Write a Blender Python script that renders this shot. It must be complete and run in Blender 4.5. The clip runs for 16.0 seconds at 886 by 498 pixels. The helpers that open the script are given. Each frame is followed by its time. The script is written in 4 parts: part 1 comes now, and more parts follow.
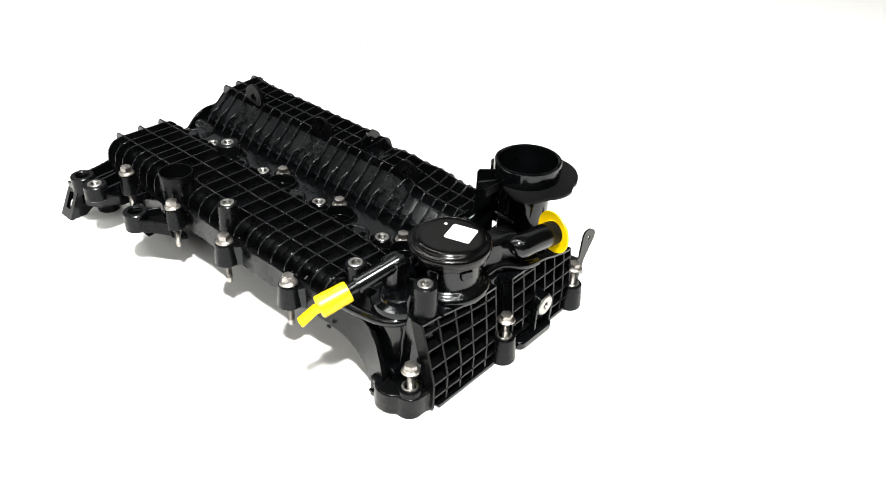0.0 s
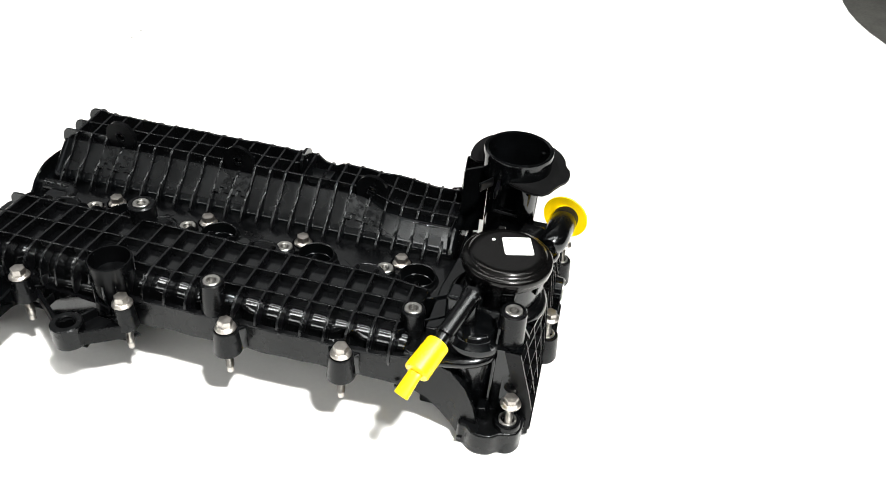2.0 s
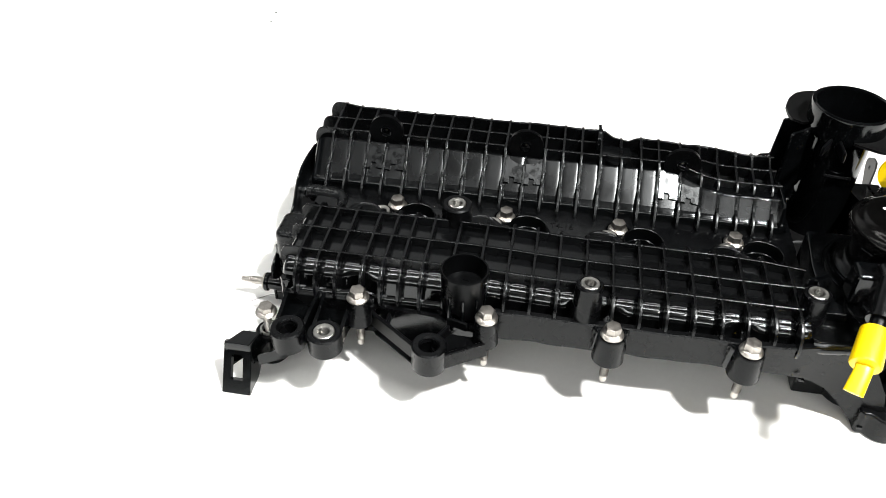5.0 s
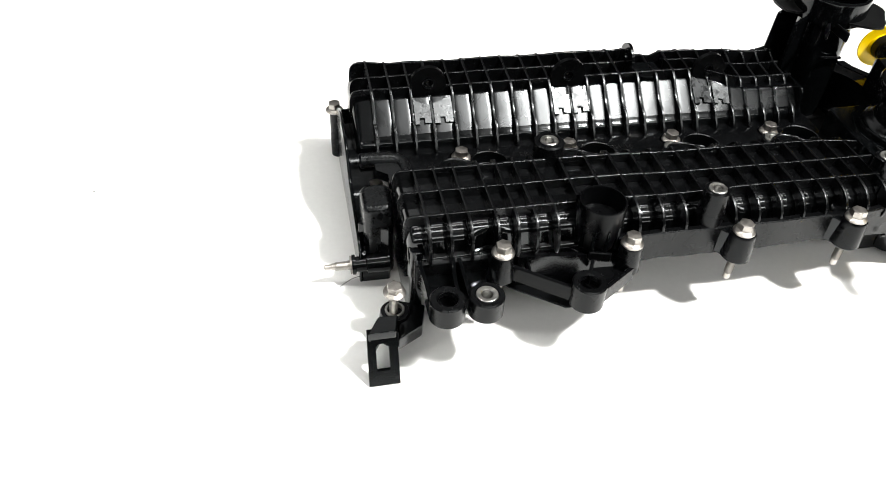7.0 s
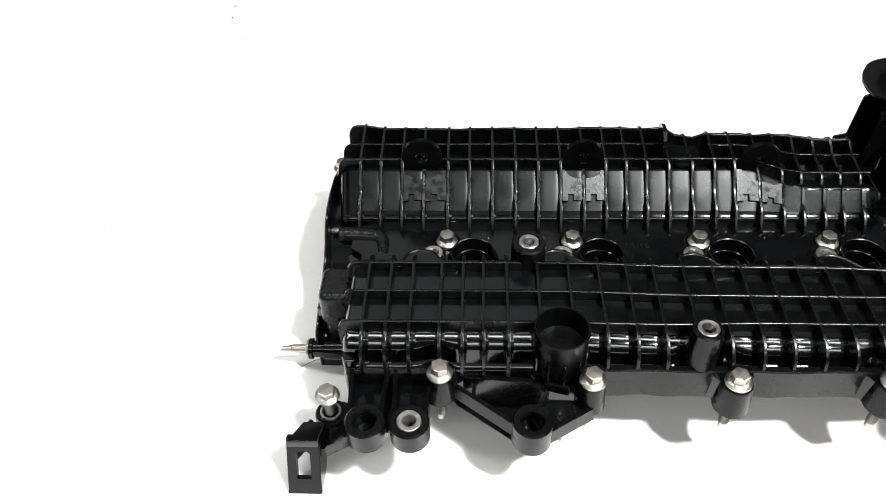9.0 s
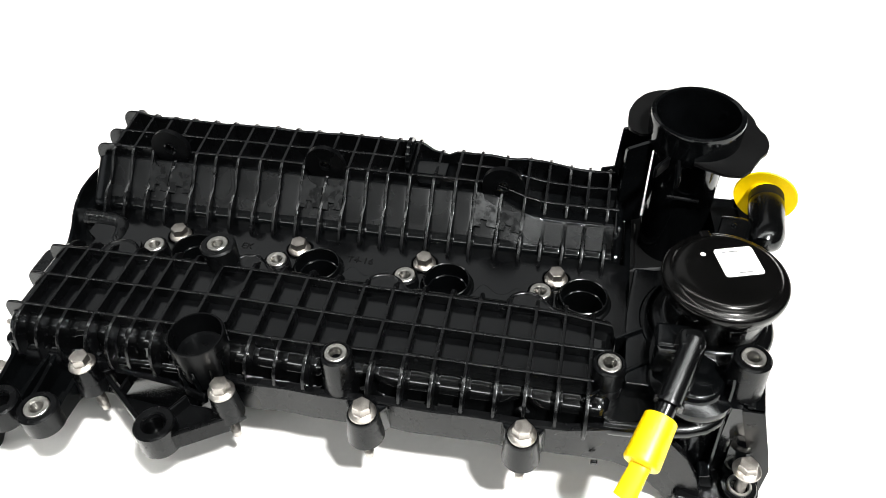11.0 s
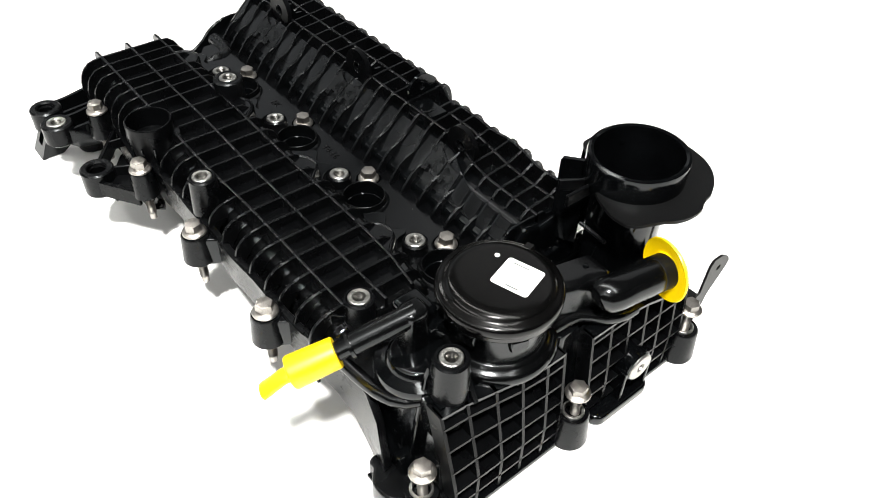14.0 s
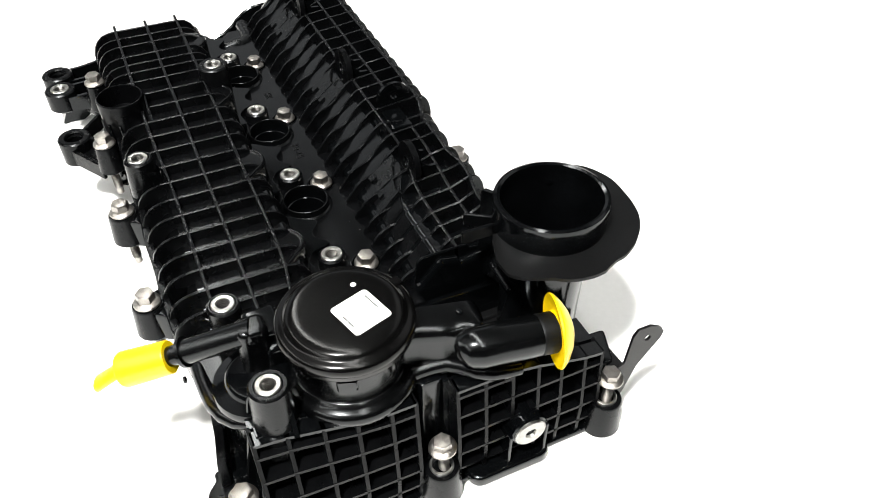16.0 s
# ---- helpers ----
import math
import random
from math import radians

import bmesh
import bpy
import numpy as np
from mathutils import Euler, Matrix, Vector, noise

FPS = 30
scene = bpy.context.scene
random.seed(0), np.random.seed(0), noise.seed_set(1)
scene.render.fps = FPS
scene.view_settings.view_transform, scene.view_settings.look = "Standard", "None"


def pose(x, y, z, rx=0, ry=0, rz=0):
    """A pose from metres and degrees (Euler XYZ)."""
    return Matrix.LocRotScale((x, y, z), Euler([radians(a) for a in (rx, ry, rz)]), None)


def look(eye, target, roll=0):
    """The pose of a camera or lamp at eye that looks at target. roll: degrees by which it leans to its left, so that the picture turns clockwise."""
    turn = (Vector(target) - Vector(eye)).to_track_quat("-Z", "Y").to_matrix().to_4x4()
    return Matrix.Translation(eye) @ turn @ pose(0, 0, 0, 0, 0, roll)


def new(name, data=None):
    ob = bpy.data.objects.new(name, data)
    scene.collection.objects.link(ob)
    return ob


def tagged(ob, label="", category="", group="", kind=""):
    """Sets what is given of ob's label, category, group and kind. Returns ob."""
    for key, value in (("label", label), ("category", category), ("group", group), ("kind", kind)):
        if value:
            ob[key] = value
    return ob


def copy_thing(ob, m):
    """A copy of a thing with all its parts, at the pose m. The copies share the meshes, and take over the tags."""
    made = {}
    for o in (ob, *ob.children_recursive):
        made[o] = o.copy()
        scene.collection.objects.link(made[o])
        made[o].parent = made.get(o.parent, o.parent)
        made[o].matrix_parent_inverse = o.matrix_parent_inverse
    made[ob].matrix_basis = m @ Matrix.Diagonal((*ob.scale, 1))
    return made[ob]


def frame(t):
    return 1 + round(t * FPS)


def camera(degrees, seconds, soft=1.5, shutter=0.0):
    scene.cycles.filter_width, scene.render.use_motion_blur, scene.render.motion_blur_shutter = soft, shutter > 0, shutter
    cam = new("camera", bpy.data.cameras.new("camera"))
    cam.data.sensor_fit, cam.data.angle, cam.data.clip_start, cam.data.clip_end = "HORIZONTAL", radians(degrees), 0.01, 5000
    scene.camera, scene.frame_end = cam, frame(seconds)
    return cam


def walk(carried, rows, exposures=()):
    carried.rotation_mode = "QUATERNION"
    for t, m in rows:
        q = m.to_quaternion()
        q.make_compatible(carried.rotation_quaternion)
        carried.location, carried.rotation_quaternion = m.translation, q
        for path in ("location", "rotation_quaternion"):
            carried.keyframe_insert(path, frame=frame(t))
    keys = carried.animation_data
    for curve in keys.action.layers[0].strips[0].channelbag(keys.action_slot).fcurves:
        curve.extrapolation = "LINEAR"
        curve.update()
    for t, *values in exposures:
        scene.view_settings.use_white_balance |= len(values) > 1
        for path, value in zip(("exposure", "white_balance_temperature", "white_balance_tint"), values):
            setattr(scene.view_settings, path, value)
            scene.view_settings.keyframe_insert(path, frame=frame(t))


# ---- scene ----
cam = camera(59.55, 16.0, soft=0.95)
PATH = [
    (0, (0.6559, -0.4247, 0.4461), (-0.4028, 0.8465, -0.6779), 3.09),
    (0.5, (0.5658, -0.4423, 0.4454), (-0.2819, 0.9650, -0.6952), 3.33),
    (1, (0.4972, -0.4543, 0.4473), (-0.1315, 1.0461, -0.7161), 3.39),
    (1.5, (0.4337, -0.4697, 0.4492), (0.0039, 1.0850, -0.7333), 4.32),
    (2, (0.3774, -0.4808, 0.4484), (0.0836, 1.0915, -0.7522), 5.29),
    (2.5, (0.3233, -0.4902, 0.4455), (0.0574, 1.0746, -0.7714), 4.17),
    (3, (0.2812, -0.4953, 0.4405), (-0.0140, 1.0573, -0.7853), 3.61),
    (3.5, (0.2321, -0.4968, 0.4323), (-0.0792, 1.0494, -0.7975), 3.24),
    (4, (0.2028, -0.4903, 0.4348), (-0.1241, 1.0504, -0.7978), 2.42),
    (4.5, (0.1747, -0.4715, 0.4286), (-0.1557, 1.0542, -0.8216), 1.78),
    (5, (0.1098, -0.4763, 0.4187), (-0.1264, 1.0450, -0.8579), 1.07),
    (5.2, (0.0709, -0.4809, 0.4194), (-0.0434, 1.0400, -0.8744), 0.75),
    (7.3, (-0.1297, -0.4561, 0.3982), (0.2359, 0.9729, -0.9525), 2.78),
    (7.5, (-0.1315, -0.4527, 0.4031), (0.2343, 0.9746, -0.9494), 2.00),
    (8, (-0.1069, -0.4414, 0.4168), (0.2057, 0.9898, -0.9448), 0.94),
    (8.5, (-0.0493, -0.4103, 0.4227), (-0.0065, 1.0436, -0.9500), -1.07),
    (9, (0.0198, -0.3851, 0.4221), (-0.0680, 1.0541, -0.9640), -2.26),
    (9.5, (0.1003, -0.3604, 0.4176), (-0.0357, 1.0643, -0.9795), -1.27),
    (10, (0.1746, -0.3403, 0.4152), (-0.0402, 1.0773, -0.9792), -2.31),
    (10.2, (0.1940, -0.3328, 0.4107), (-0.0408, 1.0769, -0.9884), -2.23),
    (12.3, (0.3563, -0.3631, 0.4228), (-0.0975, 1.0452, -0.9229), 0.13),
    (12.5, (0.3748, -0.3577, 0.4202), (-0.1101, 1.0492, -0.9160), 1.56),
    (13, (0.4373, -0.3210, 0.4110), (-0.3733, 0.9464, -0.9067), 1.28),
    (13.5, (0.4827, -0.2726, 0.4017), (-0.4763, 0.8773, -0.9243), 2.95),
    (14, (0.5268, -0.2404, 0.3918), (-0.5746, 0.7236, -0.9711), 2.62),
    (14.5, (0.5550, -0.2115, 0.3831), (-0.5951, 0.6401, -1.0140), 3.02),
    (15, (0.5726, -0.1658, 0.3810), (-0.6151, 0.6048, -1.0316), 2.02),
    (15.5, (0.5774, -0.1302, 0.3816), (-0.6751, 0.5799, -1.0066), 1.49),
    (16, (0.5761, -0.1035, 0.3842), (-0.7382, 0.5306, -0.9835), 0.98),
]
walk(cam, [(t, look(eye, target, roll)) for t, eye, target, roll in PATH])

# ---- light ----
world = bpy.data.worlds.new("room_light")
scene.world = world
world.use_nodes = True
world.node_tree.nodes["Background"].inputs[0].default_value = (1.0, 0.99, 0.96, 1)
world.node_tree.nodes["Background"].inputs[1].default_value = 0.012


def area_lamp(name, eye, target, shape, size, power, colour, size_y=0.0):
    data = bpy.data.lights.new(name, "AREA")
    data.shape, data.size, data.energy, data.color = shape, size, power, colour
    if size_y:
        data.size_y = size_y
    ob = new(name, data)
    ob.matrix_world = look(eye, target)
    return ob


area_lamp("key_lamp", (0.87, -0.64, 1.82), (0.15, 0.0, 0.0), "DISK", 0.15, 96, (1.0, 0.985, 0.95))
# Weak overhead panel added as fill, so the sloping faces reflect some grey.
area_lamp("ceiling_fill", (0.30, -1.45, 2.50), (0.30, -1.45, 0.0), "RECTANGLE", 4.4, 5, (1.0, 0.99, 0.95), 0.9)
area_lamp("front_tube_lamp", (0.30, -2.60, 2.4), (0.30, -2.60, 0.0), "RECTANGLE", 5.0, 72, (1.0, 0.99, 0.95), 0.34)
area_lamp("tube_lamp", (-0.10, -0.05, 2.3), (-0.10, -0.05, 0.0), "RECTANGLE", 5.0, 60, (1.0, 0.99, 0.95), 0.13)
# Added fill panel, set where the level cell floors mirror it.
area_lamp("far_ceiling_fill", (-0.85, 2.40, 2.5), (-0.75, 1.80, 0.0), "RECTANGLE", 2.9, 9.4, (1.0, 1.0, 0.98), 1.5)
# Added panel, no known source: brightens the rear ribs from the far end.
area_lamp("side_fill", (-3.40, -1.70, 1.60), (0.15, 0.0, 0.05), "RECTANGLE", 2.6, 9, (0.95, 0.98, 1.0), 1.6)
# Second added panel, puts a grey reflection on the valley floor.
area_lamp("rear_side_fill", (-3.40, 1.50, 2.20), (0.15, 0.0, 0.05), "RECTANGLE", 3.2, 8, (0.95, 0.98, 1.0), 1.8)
scene.view_settings.exposure = 0.0


# ---- materials ----
def material(name, colour, rough, metal=0.0, grain=0.0, scale=400.0, bump=0.0, mottle=0.0, mottle_scale=30.0, coat=0.0, ior=1.5, rough_var=0.0, tint=(1.0, 1.0, 1.0)):
    """Principled surface with fine grain, broad mottling and relief."""
    m = bpy.data.materials.new(name)
    m.use_nodes = True
    nt = m.node_tree
    b = nt.nodes["Principled BSDF"]
    b.inputs["Base Color"].default_value = (*colour, 1)
    b.inputs["Roughness"].default_value = rough
    b.inputs["Metallic"].default_value = metal
    b.inputs["IOR"].default_value = ior
    b.inputs["Specular Tint"].default_value = (*tint, 1)
    b.inputs["Coat Weight"].default_value = coat
    b.inputs["Coat Roughness"].default_value = 0.08
    tc = nt.nodes.new("ShaderNodeTexCoord")
    fine = nt.nodes.new("ShaderNodeTexNoise")
    fine.inputs["Scale"].default_value, fine.inputs["Detail"].default_value = scale, 3
    nt.links.new(tc.outputs["Object"], fine.inputs["Vector"])
    broad = nt.nodes.new("ShaderNodeTexNoise")
    broad.inputs["Scale"].default_value, broad.inputs["Detail"].default_value = mottle_scale, 4
    nt.links.new(tc.outputs["Object"], broad.inputs["Vector"])
    if grain or mottle:
        ramp = nt.nodes.new("ShaderNodeMapRange")
        ramp.inputs["From Min"].default_value, ramp.inputs["From Max"].default_value = 0.3, 0.7
        ramp.inputs["To Min"].default_value, ramp.inputs["To Max"].default_value = 1 - mottle, 1 + mottle
        nt.links.new(broad.outputs["Fac"], ramp.inputs["Value"])
        ramp2 = nt.nodes.new("ShaderNodeMapRange")
        ramp2.inputs["From Min"].default_value, ramp2.inputs["From Max"].default_value = 0.3, 0.7
        ramp2.inputs["To Min"].default_value, ramp2.inputs["To Max"].default_value = 1 - grain, 1 + grain
        nt.links.new(fine.outputs["Fac"], ramp2.inputs["Value"])
        mul = nt.nodes.new("ShaderNodeMath")
        mul.operation = "MULTIPLY"
        nt.links.new(ramp.outputs[0], mul.inputs[0])
        nt.links.new(ramp2.outputs[0], mul.inputs[1])
        mix = nt.nodes.new("ShaderNodeVectorMath")
        mix.operation = "SCALE"
        mix.inputs[0].default_value = colour
        nt.links.new(mul.outputs[0], mix.inputs["Scale"])
        nt.links.new(mix.outputs[0], b.inputs["Base Color"])
    if rough_var:
        rr = nt.nodes.new("ShaderNodeMapRange")
        rr.inputs["From Min"].default_value, rr.inputs["From Max"].default_value = 0.3, 0.7
        rr.inputs["To Min"].default_value, rr.inputs["To Max"].default_value = rough - rough_var, rough + rough_var
        nt.links.new(broad.outputs["Fac"], rr.inputs["Value"])
        nt.links.new(rr.outputs[0], b.inputs["Roughness"])
    if bump:
        bp = nt.nodes.new("ShaderNodeBump")
        bp.inputs["Strength"].default_value, bp.inputs["Distance"].default_value = bump, 0.0004
        nt.links.new(fine.outputs["Fac"], bp.inputs["Height"])
        nt.links.new(bp.outputs[0], b.inputs["Normal"])
    return m


NYLON = material("black_nylon", (0.0012, 0.0014, 0.0016), 0.12, grain=0.25, scale=900, bump=0.05, mottle=0.3, mottle_scale=45, rough_var=0.04, ior=1.40, tint=(0.93, 0.97, 1.0))
DECK = material("black_matt_nylon", (0.0012, 0.0013, 0.0015), 0.19, grain=0.25, scale=1100, bump=0.06, mottle=0.3, mottle_scale=50, rough_var=0.04, ior=1.42, tint=(0.93, 0.97, 1.0))
TEXTURED = material("black_textured_nylon", (0.0014, 0.0015, 0.0017), 0.27, grain=0.25, scale=1400, bump=0.14, mottle=0.3, mottle_scale=60, rough_var=0.05, ior=1.28, tint=(0.93, 0.97, 1.0))
SMOOTH = material("black_smooth_nylon", (0.0020, 0.0022, 0.0024), 0.29, grain=0.25, scale=500, bump=0.12, mottle=0.3, mottle_scale=220, rough_var=0.11, ior=1.37, tint=(0.93, 0.97, 1.0))
GLOSS = material("black_polished_plastic", (0.0010, 0.0011, 0.0012), 0.21, grain=0.1, scale=700, bump=0.03, mottle=0.2, rough_var=0.05, ior=1.42, tint=(0.93, 0.97, 1.0))
CAPGLOSS = material("black_cap_plastic", (0.0012, 0.0012, 0.0012), 0.20, grain=0.1, scale=700, bump=0.010, mottle=0.2, rough_var=0.03, ior=1.32)
RUBBER = material("black_rubber", (0.0020, 0.0020, 0.0021), 0.48, grain=0.2, scale=800, bump=0.1, mottle=0.2, ior=1.26, tint=(0.93, 0.97, 1.0))
FACE = material("black_dull_nylon", (0.0012, 0.0013, 0.0015), 0.27, grain=0.25, scale=1100, bump=0.05, mottle=0.3, mottle_scale=50, rough_var=0.06, ior=1.42, tint=(0.93, 0.97, 1.0))
GLAZE = material("black_glazed_nylon", (0.0011, 0.0012, 0.0013), 0.10, grain=0.2, scale=900, bump=0.03, mottle=0.3, mottle_scale=45, rough_var=0.03, ior=1.53, tint=(0.93, 0.97, 1.0))
RIB = material("black_rib_nylon", (0.0012, 0.0013, 0.0015), 0.27, grain=0.25, scale=1100, bump=0.06, mottle=0.3, mottle_scale=50, rough_var=0.05, ior=1.40, tint=(0.93, 0.97, 1.0))
SATIN = material("black_satin_nylon", (0.0013, 0.0014, 0.0016), 0.30, grain=0.25, scale=1200, bump=0.06, mottle=0.3, mottle_scale=60, rough_var=0.06, ior=1.21, tint=(0.93, 0.97, 1.0))
STEEL = material("zinc_plated_steel", (0.38, 0.36, 0.335), 0.36, metal=1.0, grain=0.12, scale=1500, bump=0.08, mottle=0.15, mottle_scale=250, rough_var=0.08)
ALLOY = material("aluminium_insert", (0.42, 0.415, 0.395), 0.36, metal=1.0, grain=0.10, scale=1500, bump=0.06, mottle=0.12, mottle_scale=300, rough_var=0.08)
# Steel darkened for the insert bores: their shade is put into the colour.
THREAD = material("shaded_thread_steel", (0.18, 0.175, 0.165), 0.30, metal=1.0, grain=0.15, scale=1500, mottle=0.15, mottle_scale=300)
DARKMETAL = material("black_painted_steel", (0.003, 0.003, 0.0033), 0.42, grain=0.2, scale=900, bump=0.06, mottle=0.2, ior=1.36)
YELLOW = material("yellow_polyethylene", (0.89, 0.61, 0.0), 0.36, grain=0.03, scale=600, bump=0.03, mottle=0.04, mottle_scale=60)
LABEL = material("white_label_paper", (0.84, 0.84, 0.83), 0.5, grain=0.02, scale=900, mottle=0.03)
DUST = material("pale_dust", (0.45, 0.44, 0.42), 0.8, grain=0.1)
INK = material("grey_print", (0.10, 0.10, 0.10), 0.6, grain=0.1)
TABLE = material("white_laminate", (0.87, 0.87, 0.86), 0.38, grain=0.015, scale=250, bump=0.03, mottle=0.02, mottle_scale=6)
PLASTER = material("grey_plaster", (0.14, 0.14, 0.14), 0.8, grain=0.04, scale=80, bump=0.2, mottle=0.06, mottle_scale=2)
FLOOR = material("grey_concrete", (0.30, 0.30, 0.28), 0.7, grain=0.12, scale=60, bump=0.3, mottle=0.3, mottle_scale=3)


# ---- mesh helpers ----
def finish(name, bm, mat, parent=None, label="", smooth=38):
    me = bpy.data.meshes.new(name)
    bmesh.ops.remove_doubles(bm, verts=bm.verts, dist=1e-6)
    bmesh.ops.recalc_face_normals(bm, faces=bm.faces)
    for f in bm.faces:
        f.smooth = True
    lim = radians(smooth)
    for e in bm.edges:
        if len(e.link_faces) == 2 and e.calc_face_angle(0) > lim:
            e.smooth = False
    bm.to_mesh(me)
    bm.free()
    me.materials.append(mat)
    ob = new(name, me)
    if len(me.polygons) > 12:
        even = ob.modifiers.new("even_shading", "WEIGHTED_NORMAL")
        even.keep_sharp, even.weight = True, 60
    if parent:
        ob.parent = parent
    if label:
        ob["label"] = label
    return ob


def part(name, bm, mat, parent, label="", smooth=38):
    return finish(name, bm, mat, parent, label, smooth)


def thing(name, x=0.0, y=0.0, z=0.0):
    ob = new(name)
    ob.empty_display_size = 0.02
    ob.location = (x, y, z)
    return ob


def prism(pts, axis, a, b, bm=None, bevel=0.0, segments=2):
    """A closed outline extruded along an axis from a to b. axis x: pts are (y, z); y: (x, z); z: (x, y)."""
    out = bmesh.new()

    def at(p, c):
        return {"x": (c, p[0], p[1]), "y": (p[0], c, p[1]), "z": (p[0], p[1], c)}[axis]
    lo = [out.verts.new(at(p, a)) for p in pts]
    hi = [out.verts.new(at(p, b)) for p in pts]
    n = len(pts)
    out.faces.new(lo)
    out.faces.new(hi[::-1])
    for i in range(n):
        out.faces.new((lo[i], hi[i], hi[(i + 1) % n], lo[(i + 1) % n]))
    bmesh.ops.recalc_face_normals(out, faces=out.faces)
    if bevel:
        sharp = [e for e in out.edges if e.calc_face_angle(0) > radians(30)]
        bmesh.ops.bevel(out, geom=sharp, offset=bevel, segments=segments, affect="EDGES", clamp_overlap=True, profile=0.5)
    return merge(bm, out)


def merge(bm, other):
    if bm is None:
        return other
    me = bpy.data.meshes.new("tmp")
    other.to_mesh(me)
    other.free()
    bm.from_mesh(me)
    bpy.data.meshes.remove(me)
    return bm


def block(x0, x1, y0, y1, z0, z1, bm=None, bevel=0.001, segments=2):
    return prism([(x0, y0), (x1, y0), (x1, y1), (x0, y1)], "z", z0, z1, bm, bevel, segments)


def lathe(profile, m=None, n=32, bm=None, closed=False):
    """Profile of (radius, height) turned round z, then moved by m."""
    m = m or Matrix()
    out = bmesh.new()
    rings = []
    for r, z in profile:
        if r < 1e-6:
            rings.append([out.verts.new(m @ Vector((0, 0, z)))])
        else:
            rings.append([out.verts.new(m @ Vector((r * math.cos(2 * math.pi * i / n), r * math.sin(2 * math.pi * i / n), z))) for i in range(n)])
    pairs = list(zip(rings, rings[1:]))
    if closed:
        pairs.append((rings[-1], rings[0]))
    for a, b in pairs:
        for i in range(n):
            j = (i + 1) % n
            if len(a) == 1 and len(b) == 1:
                continue
            if len(a) == 1:
                out.faces.new((a[0], b[j], b[i]))
            elif len(b) == 1:
                out.faces.new((a[i], a[j], b[0]))
            else:
                out.faces.new((a[i], a[j], b[j], b[i]))
    return merge(bm, out)


def sweep(path, radii, n=20, bm=None, caps=True, squash=1.0):
    """A round bar along a path; radii: one number or one for each point."""
    pts = [Vector(p) for p in path]
    radii = radii if isinstance(radii, (list, tuple)) else [radii] * len(pts)
    out = bmesh.new()
    rings = []
    up = Vector((0, 0, 1))
    for i, p in enumerate(pts):
        d = (pts[min(i + 1, len(pts) - 1)] - pts[max(i - 1, 0)]).normalized()
        u = up - d * up.dot(d)
        u = (u if u.length > 0.05 else Vector((1, 0, 0)) - d * d.x).normalized()
        v = d.cross(u)
        rings.append([out.verts.new(p + radii[i] * (math.cos(2 * math.pi * k / n) * v + squash * math.sin(2 * math.pi * k / n) * u)) for k in range(n)])
    for a, b in zip(rings, rings[1:]):
        for i in range(n):
            out.faces.new((a[i], a[(i + 1) % n], b[(i + 1) % n], b[i]))
    if caps:
        out.faces.new(rings[0][::-1])
        out.faces.new(rings[-1])
    bmesh.ops.recalc_face_normals(out, faces=out.faces)
    return merge(bm, out)


def arc(cx, cy, r, a0, a1, n):
    return [(cx + r * math.cos(radians(a0 + (a1 - a0) * i / n)), cy + r * math.sin(radians(a0 + (a1 - a0) * i / n))) for i in range(n + 1)]


def rounded(x0, x1, y0, y1, r, n=5):
    return arc(x1 - r, y0 + r, r, -90, 0, n) + arc(x1 - r, y1 - r, r, 0, 90, n) + arc(x0 + r, y1 - r, r, 90, 180, n) + arc(x0 + r, y0 + r, r, 180, 270, n)


def holed(outline, holes, axis, a, b, bm=None):
    """A plate with holes: outline and hole loops in two coordinates, thick from a to b along axis."""
    out = bmesh.new()

    def at(p, c):
        return {"x": (c, p[0], p[1]), "y": (p[0], c, p[1]), "z": (p[0], p[1], c)}[axis]
    edges = []
    for loop in [outline, *holes]:
        vs = [out.verts.new(at(p, a)) for p in loop]
        edges += [out.edges.new((vs[i], vs[(i + 1) % len(vs)])) for i in range(len(vs))]
    bmesh.ops.triangle_fill(out, edges=edges, use_beauty=True)
    faces = list(out.faces)
    res = bmesh.ops.extrude_face_region(out, geom=faces)
    shift = {"x": (b - a, 0, 0), "y": (0, b - a, 0), "z": (0, 0, b - a)}[axis]
    bmesh.ops.translate(out, verts=[v for v in res["geom"] if isinstance(v, bmesh.types.BMVert)], vec=shift)
    bmesh.ops.recalc_face_normals(out, faces=out.faces)
    return merge(bm, out)


def circle(x, y, r, n=32):
    return [(x + r * math.cos(2 * math.pi * i / n), y + r * math.sin(2 * math.pi * i / n)) for i in range(n)]


def step(x, a, b):
    t = min(1.0, max(0.0, (x - a) / (b - a)))
    return t * t * (3 - 2 * t)


def loft(stations, bm=None, closed=True):
    """Skins matching loops of points."""
    out = bmesh.new()
    rings = [[out.verts.new(p) for p in s] for s in stations]
    n = len(rings[0])
    for a, b in zip(rings, rings[1:]):
        for i in range(n if closed else n - 1):
            j = (i + 1) % n
            out.faces.new((a[i], a[j], b[j], b[i]))
    if closed:
        out.faces.new(rings[0][::-1])
        out.faces.new(rings[-1])
    bmesh.ops.recalc_face_normals(out, faces=out.faces)
    return merge(bm, out)


def flow(pts, n=5):
    """A smooth closed outline through the points."""
    out = []
    m = len(pts)
    for i in range(m):
        p0, p1, p2, p3 = (pts[(i + j - 1) % m] for j in range(4))
        for k in range(n):
            t = k / n
            out.append(tuple(0.5 * (2 * b + (c - a) * t + (2 * a - 5 * b + 4 * c - d) * t * t + (3 * b - a - 3 * c + d) * t ** 3) for a, b, c, d in zip(p0, p1, p2, p3)))
    return out


